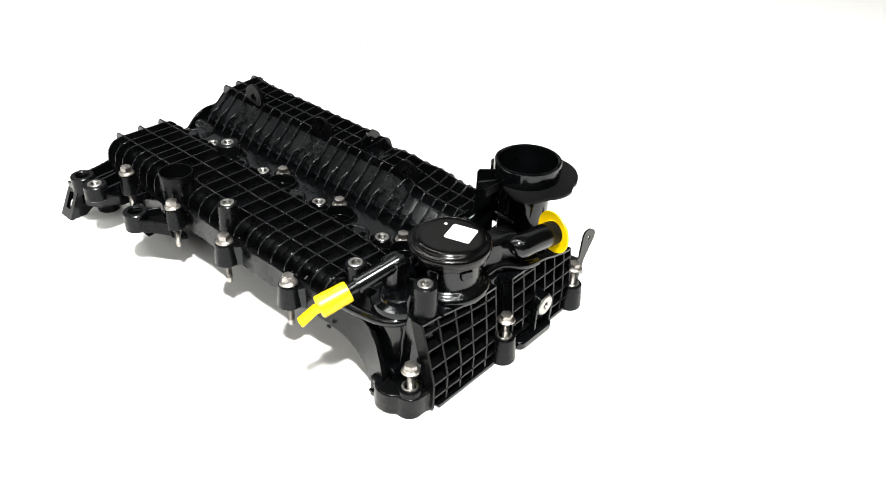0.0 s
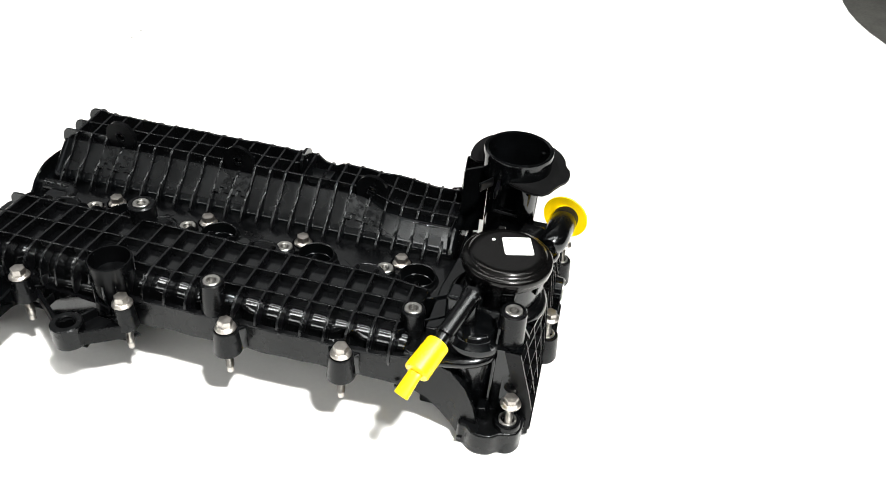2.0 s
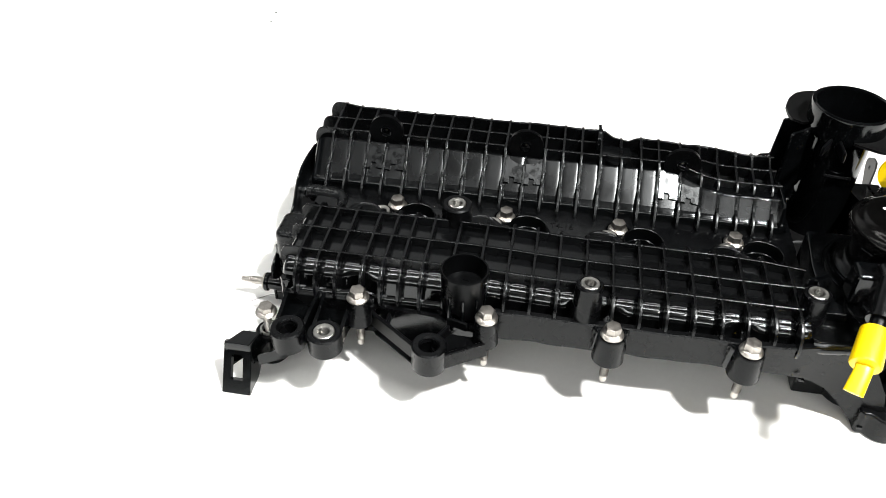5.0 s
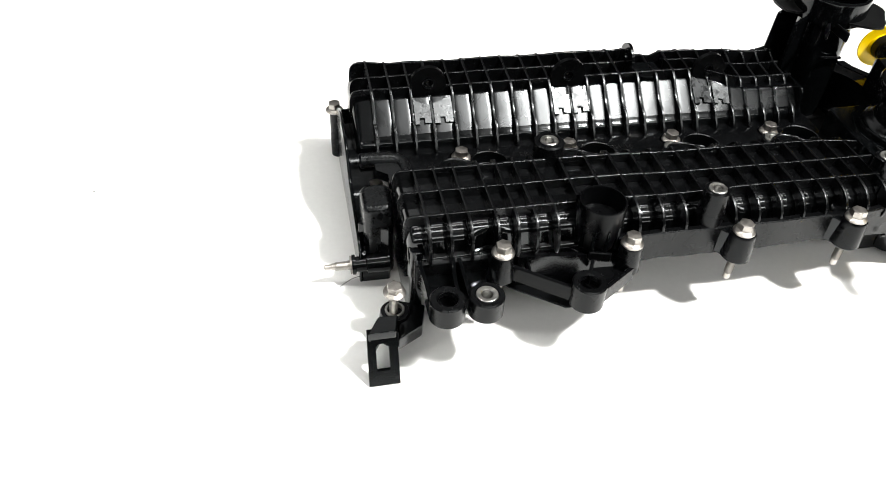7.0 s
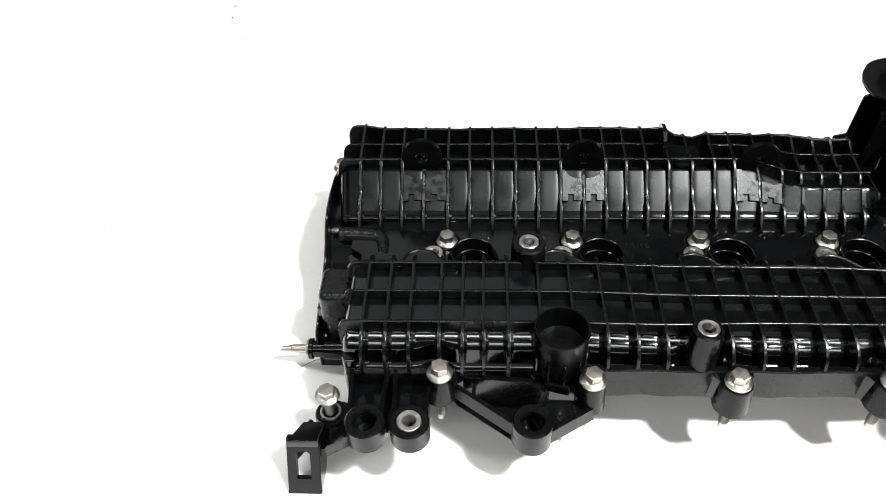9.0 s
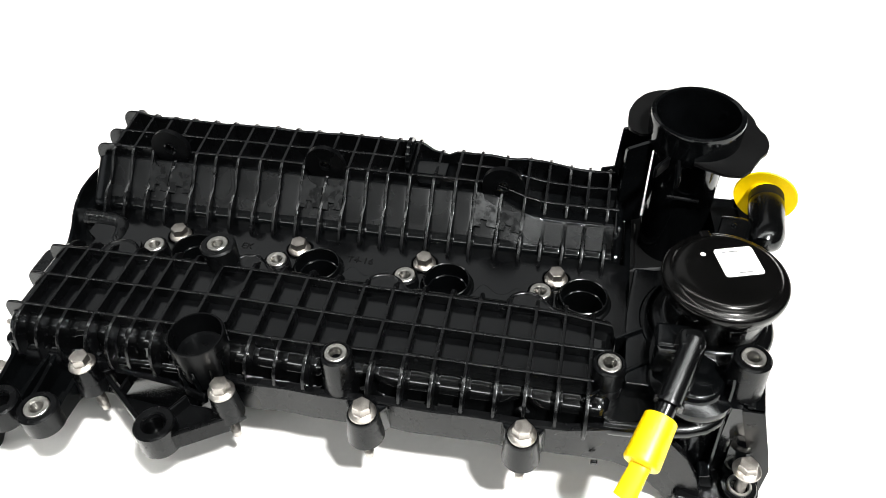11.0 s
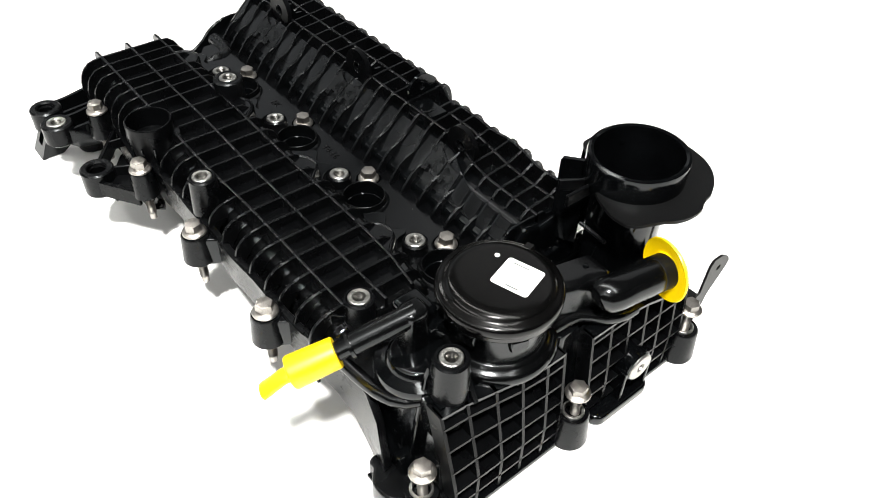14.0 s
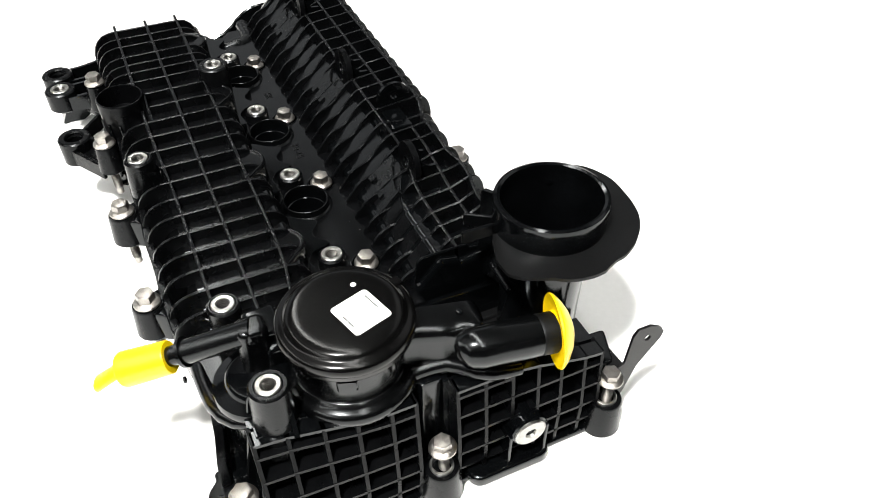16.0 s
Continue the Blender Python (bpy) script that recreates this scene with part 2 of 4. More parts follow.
# ---- setting ----
table = thing("table", 0, 0, 0)
tagged(table, "white laminate table top with smooth bright surface", "table", kind="structure")
edge = [(-1.6, -1.2), (1.15, -1.2), (1.15, 0.60)] + [(1.30 + 0.5 * math.cos(radians(a)), 1.09 + 0.5 * math.sin(radians(a))) for a in range(250, 165, -6)] + [(0.80, 1.9), (-1.6, 1.9)]
part("tabletop", prism(edge, "z", -0.03, 0.0, None, 0.003), TABLE, table)
for x in (-1.4, 0.6):
    for y in (-1.0, 1.6):
        part("leg", block(x - 0.03, x + 0.03, y - 0.03, y + 0.03, -0.75, -0.0305), DARKMETAL, table)
ground = finish("floor", block(-5, 5, -5, 5, -0.80, -0.75, None, 0), FLOOR)
tagged(ground, "grey concrete floor below the white table", "floor", kind="structure")

for name, box in (("wall_north", (-5.1, 5.1, 5.0, 5.1)), ("wall_south", (-5.1, 5.1, -5.1, -5.0)), ("wall_west", (-5.1, -5.0, -5.0, 5.0)), ("wall_east", (5.0, 5.1, -5.0, 5.0))):
    tagged(finish(name, block(*box, -0.80, 2.70, None, 0), PLASTER), "plain pale grey plaster wall of the room", "wall", kind="structure")
tagged(finish("ceiling", block(-5.1, 5.1, -5.1, 5.1, 2.70, 2.80, None, 0), PLASTER), "plain pale grey plaster ceiling of the room", "ceiling", kind="structure")

# ---- the valve cover ----
cover = thing("valve_cover", 0.15, 0.0, 0.0)
tagged(cover, "black ribbed plastic engine valve cover lying on a white table", "valve cover")
PITCH = 0.085


def on_cover(name, bm, mat=NYLON, label="", smooth=38, parent=None):
    """A part of the cover, built in place."""
    ob = part(name, bm, mat, parent or cover, label, smooth)
    if parent is None:
        ob.matrix_parent_inverse = Matrix.Translation((-0.15, 0, 0))
    return ob


# front bank: its sheet, then ribs over it
def front_line(x):
    """y of the three long ribs at x: rear, middle, front."""
    return -0.0478 - 0.0055 * step(x, 0.25, 0.291), -0.0715, -0.0955 + 0.0030 * step(x, 0.08, 0.20)


def front_top(x):
    """Height of the rib tops of the front bank."""
    return 0.0864 - 0.0027 * step(x, 0.070, 0.150) - 0.0010 * step(x, 0.16, 0.26)


A_X = [-0.0460, -0.0324, -0.0189, -0.0016, 0.0115, 0.0238, 0.0379, 0.0565, 0.0752, 0.0934, 0.1102, 0.1266, 0.1448, 0.1623, 0.1797, 0.1963, 0.2134, 0.2305, 0.2460, 0.2625, 0.2780]
A_END = -0.0595


def scallop(x):
    """How far the lower bulge of the front bank steps back beside bolts and towers."""
    return 0.0050 * math.exp(-(((x - 0.1600) / 0.0070) ** 2)) + 0.0050 * math.exp(-(((x - 0.2440) / 0.0070) ** 2)) + 0.0070 * math.exp(-(((x - 0.1420) / 0.0060) ** 4)) + 0.0030 * math.exp(-(((x + 0.0050) / 0.0080) ** 2))


def swell(x):
    """How far the bulge of the front bank draws in beside its ribs."""
    for a, b in zip(A_X, A_X[1:]):
        if a <= x <= b:
            return 0.0012 * abs(2 * (x - a) / (b - a) - 1) ** 4
    return 0.0


def front_sheet(x, drop=0.0):
    r, m, f = front_line(x)
    d = swell(x)
    s = scallop(x)
    pts = [(-0.112, 0.046), (-0.112, 0.0600), (-0.1105, 0.0628), (-0.1080, 0.0640), (-0.1066, 0.0656), (-0.1064, 0.0668), (-0.1061, 0.0680), (-0.1057, 0.0689), (-0.1052, 0.0696), (-0.1046, 0.07023), (-0.1040, 0.07083), (-0.1034, 0.07140),
           (-0.1028, 0.07194), (-0.1023, 0.0723), (-0.1014, 0.07268), (-0.1005, 0.07304), (-0.0996, 0.07337), (-0.0986, 0.0737), (-0.0979, 0.0741), (-0.0972, 0.0750), (-0.0950, 0.0750),
           (r + 0.006, 0.0750), (r + 0.010, 0.0735), (r + 0.0125, 0.070), (r + 0.0135, 0.056), (r + 0.013, 0.046)]
    lift = front_top(x) - 0.0068 - 0.0750
    pts = [(y + s * min(1.0, max(0.0, (0.0725 - z) / 0.005)) if y < -0.095 else y, z + lift * min(1.0, max(0.0, (z - 0.0640) / 0.0015))) for y, z in pts]
    pts = [(y + d * 0.7, z - d * 0.7) if y < -0.0975 and z > 0.0655 else (y, z) for y, z in pts]
    mid = (-0.112 + r + 0.013) / 2
    return [(x, mid + (y - mid) * (1 - 0.9 * drop / 0.05), z - drop * min(1, max(0, (z - 0.046) / 0.02))) for y, z in pts]


def front_rib(x):
    r, m, f = front_line(x)
    h = front_top(x)
    g = h - 0.0815
    return [(-0.1150, 0.0600), (-0.1160, 0.0645), (-0.1155, 0.0690 + g * 0.3), (-0.1138, 0.0735 + g * 0.6), (-0.1110, 0.0768 + g * 0.8), (-0.1070, h - 0.0022), (-0.1020, h - 0.0007), (-0.0965, h), (r, h), (r + 0.006, h - 0.0010), (r + 0.0105, h - 0.0045), (r + 0.0135, h - 0.0100), (r + 0.0145, 0.060),
            (r + 0.010, 0.060), (r + 0.004, 0.0735), (-0.0985, 0.0735), (-0.108, 0.066), (-0.111, 0.060)]


on_cover("front_bank", loft([front_sheet(A_END, 0.012), front_sheet(A_END + 0.0006, 0.007), front_sheet(A_END + 0.0018, 0.003), front_sheet(A_END + 0.0035, 0.0008)] + [front_sheet(x) for x in (-0.0545, -0.0520, -0.0490)] + [front_sheet(a + (b - a) * f) for a, b in zip(A_X, A_X[1:]) for f in (0.04, 0.10, 0.17, 0.25, 0.37, 0.50, 0.63, 0.75, 0.83, 0.90, 0.96)] + [front_sheet(x) for x in (0.2800, 0.2830, 0.2860)] + [front_sheet(0.2885, 0.0012), front_sheet(0.2905, 0.005)]), GLAZE)
for x in A_X:
    if abs(x - 0.1448) < 0.001:
        rib = [p for p in front_rib(x) if p[0] > -0.1015]
        rib = [(-0.0960, front_top(x))] + [p for p in rib if p[0] > -0.0955] + [(-0.0960, 0.0735)]
        on_cover("rib", prism(rib, "x", x - 0.0010, x + 0.0010, None, 0.0004, 2), RIB)
    elif abs(x - 0.0565) < 0.001 or abs(x - 0.0752) < 0.001:
        rib = [(-0.0900, front_top(x))] + [p for p in front_rib(x) if p[0] > -0.089] + [(-0.0900, 0.0735)]
        on_cover("rib", prism(rib, "x", x - 0.0010, x + 0.0010, None, 0.0004, 2), RIB)
    else:
        on_cover("rib", prism(front_rib(x), "x", x - 0.0010, x + 0.0010, None, 0.0004, 2), RIB)
ROUND = [(math.cos(radians(a)), math.sin(radians(a))) for a in range(180, -1, -30)]
for k in range(3):
    w = 0.0010
    runs = [(A_END - 0.001, 0.2885)] if k < 2 else [(A_END - 0.001, 0.053), (0.079, 0.2885)]
    for a, b in runs:
        xs = [a, a + 0.0005, a + 0.0015, a + 0.003, a + 0.005] + [a + 0.007 + (b - a - 0.007) * i / 14 for i in range(15)]
        loops = []
        for x in xs:
            y, e = front_line(x)[k], (x - a if a < 0 else 1)
            fall = 0.0 if e >= 0.005 else 0.008 * (1 - math.sqrt(max(0.0, 1 - (1 - e / 0.005) ** 2)))
            low = 0.0725 - fall
            loops.append([(x, y - w, low)] + [(x, y + w * c, front_top(x) - 0.0003 - fall + 0.0004 * u) for c, u in ROUND] + [(x, y + w, low)])
        on_cover("long_rib", loft(loops), RIB)

# matt floors of the cells, a little proud of the sheet
def cell_floor(x0, x1, k):
    lo, hi = [], []
    for x, e in ((x0, 0), (x1, 0), (x1, 1), (x0, 1)):
        r, m, f = front_line(x)
        a, b = ((m + 0.0014, r - 0.0014), (f + 0.0014, m - 0.0014))[k]
        z = front_top(x) - 0.0068
        lo.append((x, (a, b)[e], z - 0.001))
        hi.append((x, (a, b)[e], z + 0.0004))
    return loft([lo, hi])


for x0, x1 in zip(A_X, A_X[1:]):
    for k in range(2):
        on_cover("cell_floor", cell_floor(x0 + 0.0014, x1 - 0.0014, k), DECK)

# rear bank
B_X = [-0.062, -0.0475, -0.0325, -0.0175, -0.0005, 0.0145, 0.0305, 0.0465, 0.0620, 0.0775, 0.0935, 0.1085, 0.1225, 0.1365, 0.1515, 0.1675, 0.1825, 0.196, 0.213, 0.2285, 0.242, 0.2560, 0.2685, 0.282]
EARS = [(-0.0187, 0.0955), (0.0931, 0.0945), (0.2136, 0.0915)]


def clamp(v):
    return min(1.0, max(0.0, v))


def dip(x, y, z):
    """The rear bank gets lower towards the filler neck, most of all along its valley side."""
    u = clamp((y - 0.0615) / 0.0175)
    return z - clamp((z - 0.066) / 0.018) * ((1 - u) * 0.0088 * step(x, 0.198, 0.250) + u * 0.0042 * step(x, 0.200, 0.235))


def back(x, y):
    """The rear edge swings in behind the upright lug and out again."""
    y += 0.0050 * (1 - step(x, -0.068, -0.040)) * clamp((y - 0.064) / 0.014)
    y -= 0.0048 * step(x, 0.206, 0.232) * max(0.0, 1 - abs(y - 0.0465) / 0.022)
    return y - (0.0070 * step(x, 0.155, 0.180) - 0.0035 * step(x, 0.213, 0.228) + 0.0045 * step(x, 0.236, 0.262)) * clamp((y - 0.060) / 0.019)


def pillow(x):
    """How far the sheet draws back beside the ribs."""
    k = max(i for i, v in enumerate(B_X) if v <= x) if x > B_X[0] else 0
    if k >= len(B_X) - 1 or x <= B_X[0]:
        return 0.0
    u = 2 * (x - B_X[k]) / (B_X[k + 1] - B_X[k]) - 1
    return 0.0011 * abs(u) ** 6


def rear_sheet(x, drop=0.0):
    d, s = pillow(x), step(x, 0.205, 0.250)
    pts = [(0.0165, 0.046), (0.0165, 0.0612), (0.0167, 0.0622), (0.0171, 0.0631), (0.0177, 0.0639), (0.0184, 0.0646), (0.0191, 0.0651), (0.0198, 0.0654), (0.0203, 0.0661),
           (0.0428 - 0.0110 * s, 0.0864 + 0.0004 * s), (0.0429 - 0.0101 * s, 0.0864 + 0.0012 * s), (0.0434 - 0.0090 * s, 0.0850 + 0.0031 * s), (0.0440 - 0.0076 * s, 0.0843 + 0.0041 * s), (0.0478, 0.0842 + 0.0024 * s), (0.0492, 0.0825), (0.0770, 0.0830), (0.0820, 0.0826), (0.0848, 0.0790), (0.0858, 0.0640), (0.0860, 0.046)]
    pts = [(y + d * 0.67, z - d * 0.75) if 0.017 < y < 0.046 else (y, z) for y, z in pts]
    return [(x, back(x, y) + drop * 0.6 * (0.05 - y) / 0.035, dip(x, y, z) - drop * min(1, max(0, (z - 0.046) / 0.03))) for y, z in pts]


def rear_rib(x):
    pts = [(0.0086, 0.0574), (0.0088, 0.0590), (0.0108, 0.0622), (0.0135, 0.0655), (0.0170, 0.0700), (0.0198, 0.0724), (0.0232, 0.0740), (0.0268, 0.0753), (0.0305, 0.0773), (0.0340, 0.0806), (0.0365, 0.0840), (0.0390, 0.0871), (0.0420, 0.0899), (0.0450, 0.0920), (0.0480, 0.0930), (0.0635, 0.0945),
           (0.0790, 0.0961), (0.0832, 0.0952), (0.0862, 0.0925), (0.0884, 0.0880), (0.0896, 0.0820), (0.0898, 0.0600), (0.0850, 0.0574), (0.0770, 0.0790), (0.0490, 0.0790), (0.0195, 0.0640), (0.0165, 0.0574)]
    low = 0.0045 if 0.160 < x < 0.175 else 0.0
    return [(back(x, y), dip(x, y, z) - low * clamp((y - 0.045) / 0.02) * clamp((z - 0.080) / 0.006)) for y, z in pts]


on_cover("rear_bank", loft([rear_sheet(-0.0772, 0.010), rear_sheet(-0.0762, 0.005), rear_sheet(-0.0735, 0.0015)] + [rear_sheet(-0.067)] + [rear_sheet(a + (b - a) * f) for a, b in zip(B_X, B_X[1:]) for f in (0.04, 0.10, 0.18, 0.30, 0.50, 0.70, 0.82, 0.90, 0.96)] + [rear_sheet(0.2855), rear_sheet(0.2905), rear_sheet(0.2920, 0.0012), rear_sheet(0.2932, 0.004)]))
for x in B_X:
    rib = rear_rib(x)
    if any(abs(x - e) < 0.006 for e, _ in EARS):
        rib = [p for p in rib if p[0] < 0.033 or p[0] > 0.052 or p[1] < 0.083]
    on_cover("rib", prism(rib, "x", x - 0.0010, x + 0.0010, None, 0.0004, 2), RIB)
on_cover("end_rib", prism([(0.0165, 0.0574), (0.0190, 0.0800), (0.0220, 0.0828), (0.0500, 0.0832), (0.0520, 0.0800), (0.0600, 0.0790), (0.0760, 0.0790), (0.0790, 0.0574)], "x", 0.2868, 0.2890, None, 0.0008, 2))


def rear_long(y, z, a, b, sway):
    """A rib along the rear bank from a to b; its top sways a little between the cross ribs."""
    loops = []
    xs = [a, a + 0.0006, a + 0.002, a + 0.004, a + 0.007]
    xs += [a + 0.007 + (b - a - 0.007) * i / 60 for i in range(1, 61)]
    for x in xs:
        e = x - a if a < 0 else 1.0
        fall = 0.0 if e >= 0.007 else 0.009 * (1 - math.sqrt(max(0.0, 1 - (1 - e / 0.007) ** 2)))
        fall += sway * (0.55 + 0.45 * math.sin(x * 95 + 1.2) + 0.25 * math.sin(x * 240))
        fall += (0.0050 * step(x, 0.1525, 0.160) * (1 - step(x, 0.172, 0.181))) if y > 0.07 else 0.0
        hi, lo = dip(x, y, z) - fall, dip(x, y, 0.0790) - max(fall, 0.0)
        loops.append([(x, back(x, y) - 0.0011, lo)] + [(x, back(x, y) + 0.0011 * c, hi - 0.0004 + 0.0004 * u) for c, u in ROUND] + [(x, back(x, y) + 0.0011, lo)])
    return loft(loops)


on_cover("long_rib", rear_long(0.0480, 0.0930, -0.0785, 0.289, 0.0002), RIB)
on_cover("long_rib", rear_long(0.0635, 0.0945, -0.0768, 0.147, 0.0003), RIB)
on_cover("long_rib", rear_long(0.0635, 0.0945, 0.1810, 0.287, 0.0005), RIB)
on_cover("long_rib", rear_long(0.0790, 0.0968, -0.0750, 0.2845, 0.0008), RIB)


def face_panel(x0, x1):
    """The matt face between two ribs, laid over the slope."""
    loops = []
    for t in (0.0, 0.04, 0.12, 0.25, 0.5, 0.75, 0.88, 0.96, 1.0):
        x = x0 + (x1 - x0) * t
        row = rear_sheet(x)[8:10]
        (_, ya, za), (_, yb, zb) = row[0], row[-1]
        top = []
        for u in (0.06, 0.25, 0.5, 0.75, 0.97):
            top.append((x, ya + (yb - ya) * u - 0.00027, za + (zb - za) * u + 0.00030))
        loops.append(top + [(x, y + 0.0006, z - 0.0008) for x, y, z in top[::-1]])
    return loft(loops)


for x0, x1 in zip(B_X, B_X[1:]):
    on_cover("panel", face_panel(x0 + 0.0014, x1 - 0.0014), FACE)


# three lugs with a hole, and the smooth pads below them
def pad(x0, x1, ear, lift=0.0022):
    """A smooth plate lying on the sloping face, with a stepped notch in its edge and a hollow round the lug."""
    xm = (x0 + x1) / 2
    out = [(x0, 0.0262), (xm - 0.0030, 0.0262), (xm - 0.0030, 0.0300), (xm + 0.0012, 0.0300), (xm + 0.0012, 0.0270), (x1, 0.0270)]
    for i in range(9):
        x = x1 + (x0 - x1) * i / 8
        out.append((x, 0.0425 - 0.0045 * math.sqrt(max(0.0, 1 - ((x - ear) / 0.0125) ** 2))))
    bm = bmesh.new()
    lo, hi = [], []
    for x, y in out:
        u, v = (y - 0.0203) / 0.0225, step(x, 0.205, 0.250)
        foot, top = (0.0203, 0.0661), (0.0428 - 0.0110 * v, 0.0864 + 0.0004 * v)
        py, pz = foot[0] + (top[0] - foot[0]) * u, foot[1] + (top[1] - foot[1]) * u
        py, pz = back(x, py), dip(x, py, pz)
        rise = lift + 0.0010 * (0.6 - u)
        lo.append(bm.verts.new((x, py + 0.001, pz - 0.003)))
        hi.append(bm.verts.new((x, py - 0.60 * rise, pz + 0.80 * rise - 0.070 * (x - xm))))
    bm.faces.new(hi)
    for i in range(len(out)):
        j = (i + 1) % len(out)
        bm.faces.new((lo[i], lo[j], hi[j], hi[i]))
    return bm


for e, zc in EARS:
    side = min(B_X, key=lambda v: abs(v - e))
    near = sorted(B_X, key=lambda v: abs(v - side))[1:3]
    lug = on_cover("lug", holed(circle(e, zc, 0.0138, 40), [circle(e, zc, 0.0031, 20)], "y", 0.0452, 0.0492), SATIN)
    on_cover("lug_web", prism([(0.0490, dip(e, 0.05, 0.0850)), (0.0490, zc + 0.0090), (0.0530, zc + 0.0050), (0.0570, dip(e, 0.06, 0.0940)), (0.0620, dip(e, 0.06, 0.0935)), (0.0620, dip(e, 0.06, 0.0850))], "x", e - 0.0090, e - 0.0070))
    on_cover("lug_web", prism([(0.0490, dip(e, 0.05, 0.0850)), (0.0490, zc + 0.0060), (0.0560, dip(e, 0.06, 0.0935)), (0.0620, dip(e, 0.06, 0.0930)), (0.0620, dip(e, 0.06, 0.0850))], "x", e + 0.0070, e + 0.0090))
    on_cover("lug_rim", lathe([(0.0030, -0.0010), (0.0034, 0.0002), (0.0040, 0.0005), (0.0046, 0.0002), (0.0047, -0.0010)], pose(e, 0.0452, zc, 90, 0, 0), 24), NYLON)
    # Steel disc added to imitate the bright glint inside the hole.
    on_cover("lug_glint_disc", lathe([(0.0, -0.0010), (0.0010, -0.0012), (0.0018, -0.0022), (0.0024, -0.0040), (0.0, -0.0042)], pose(e + 0.0006, 0.0465, zc + 0.0006, 90, 0, 20), 14), STEEL)
    on_cover("pad", pad(min(near) + 0.0012, side - 0.0012, e), SMOOTH)
    on_cover("pad", pad(side + 0.0012, max(near) - 0.0012, e), SMOOTH)

# upright lug and the ledge beside it
on_cover("lug", holed(arc(0.0630, 0.0965, 0.0122, -25, 205, 24) + [(0.0525, 0.084), (0.0735, 0.084)], [circle(0.0630, 0.0990, 0.0026, 16)], "x", 0.1474, 0.1498))
on_cover("ledge", block(0.1500, 0.1745, 0.0520, 0.0665, 0.084, 0.0905, None, 0.0012))
on_cover("ledge", prism(rounded(0.1560, 0.1720, 0.0440, 0.0540, 0.004), "z", 0.084, 0.0890, None, 0.0008))
for x, y in ((0.0395, 0.072), (0.1015, 0.055), (-0.040, 0.056), (0.116, 0.072), (0.192, 0.056)):
    on_cover("gate_stub", lathe([(0.0, 0.0820), (0.0028, 0.0820), (0.0024, 0.0855), (0.0, 0.0860)], pose(x, y, 0.0), 14))

for x0, x1 in zip(B_X[17:-1], B_X[18:]):
    xm, w = (x0 + x1) / 2, (x1 - x0) / 2 - 0.0025
    zf = dip(xm, 0.06, 0.0826)
    on_cover("cell_step", block(xm - w, xm + w * 0.2, 0.0470, 0.0525, zf - 0.002, zf + 0.0032, None, 0.0006, 1))
    on_cover("cell_step", block(xm - w * 0.4, xm + w * 0.6, 0.0690, 0.0745, zf - 0.002, zf + 0.0036, None, 0.0006, 1))

# valley floor with plug wells
PLUG = [(0.0172 + PITCH * k, -0.0157) for k in range(4)]
on_cover("valley_floor", holed([(-0.058, -0.048), (0.298, -0.060), (0.298, 0.020), (-0.066, 0.020), (-0.066, -0.006), (-0.058, -0.012)], [circle(x, y, 0.0142) for x, y in PLUG] + [circle(PITCH * k - 0.0007, 0.0005, 0.0086, 24) for k in range(4)], "z", 0.050, 0.0575), DECK, "", 5)
for x, y in PLUG:
    on_cover("plug_well", lathe([(0.0172, 0.050), (0.0171, 0.0578), (0.0163, 0.0586), (0.0154, 0.0590), (0.0151, 0.0598), (0.0150, 0.0620), (0.0147, 0.0629), (0.0142, 0.0632), (0.0137, 0.0629), (0.0134, 0.0620), (0.0133, 0.0600), (0.0134, 0.050)], pose(x, y, 0), 44, closed=True), GLOSS)
    on_cover("well_bore", lathe([(0.0133, 0.0600), (0.0131, 0.0545), (0.0129, 0.0538), (0.0122, 0.0534), (0.0120, 0.0520), (0.0118, 0.0250), (0.0, 0.0250), (0.0, 0.0240), (0.0130, 0.0240), (0.0133, 0.0500)], pose(x, y, 0), 40, closed=True), NYLON)
# low ledge with a wavy edge round each threaded insert, and the smooth lump above it that widens the front bank
LUMP = [(-0.0190, -0.0500), (-0.0185, -0.0430), (-0.0175, -0.0385), (-0.0145, -0.0345), (-0.0090, -0.0318), (-0.0030, -0.0322), (0.0020, -0.0348), (0.0065, -0.0395), (0.0115, -0.0445), (0.0150, -0.0500)]
LEDGE = [(-0.0500, -0.0420), (-0.0475, -0.0300), (-0.0415, -0.0225), (-0.0375, -0.0150), (-0.0345, -0.0138), (-0.0305, -0.0165), (-0.0260, -0.0198), (-0.0205, -0.0188), (-0.0165, -0.0145), (-0.0133, -0.0132), (-0.0112, -0.0165), (-0.0095, -0.0235), (-0.0030, -0.0290), (0.0050, -0.0280), (0.0105, -0.0290), (0.0115, -0.0350), (0.0150, -0.0420)]


def lump(x):
    """A plate that leans a little towards the valley, with a raised round rim and a steep wall."""
    out = flow(LUMP, 4)
    loops = []
    h = front_top(x) - 0.0030
    for grow, z in ((0.0014, 0.0570), (0.0012, 0.0640), (0.0006, 0.0720), (0.0003, h - 0.0040), (0.0, h - 0.0016), (-0.0006, h - 0.0005), (-0.0014, h - 0.0002), (-0.0020, h - 0.0006), (-0.0030, h - 0.0013)):
        loop = []
        for u, v in out:
            d = math.hypot(u, v + 0.050) or 1.0
            lean = -0.05 * (v + 0.040)
            loop.append((x + u + grow * u / d, v + grow * (v + 0.050) / d, z + lean * clamp((z - 0.070) / 0.008)))
        loops.append(loop)
    return loft(loops)


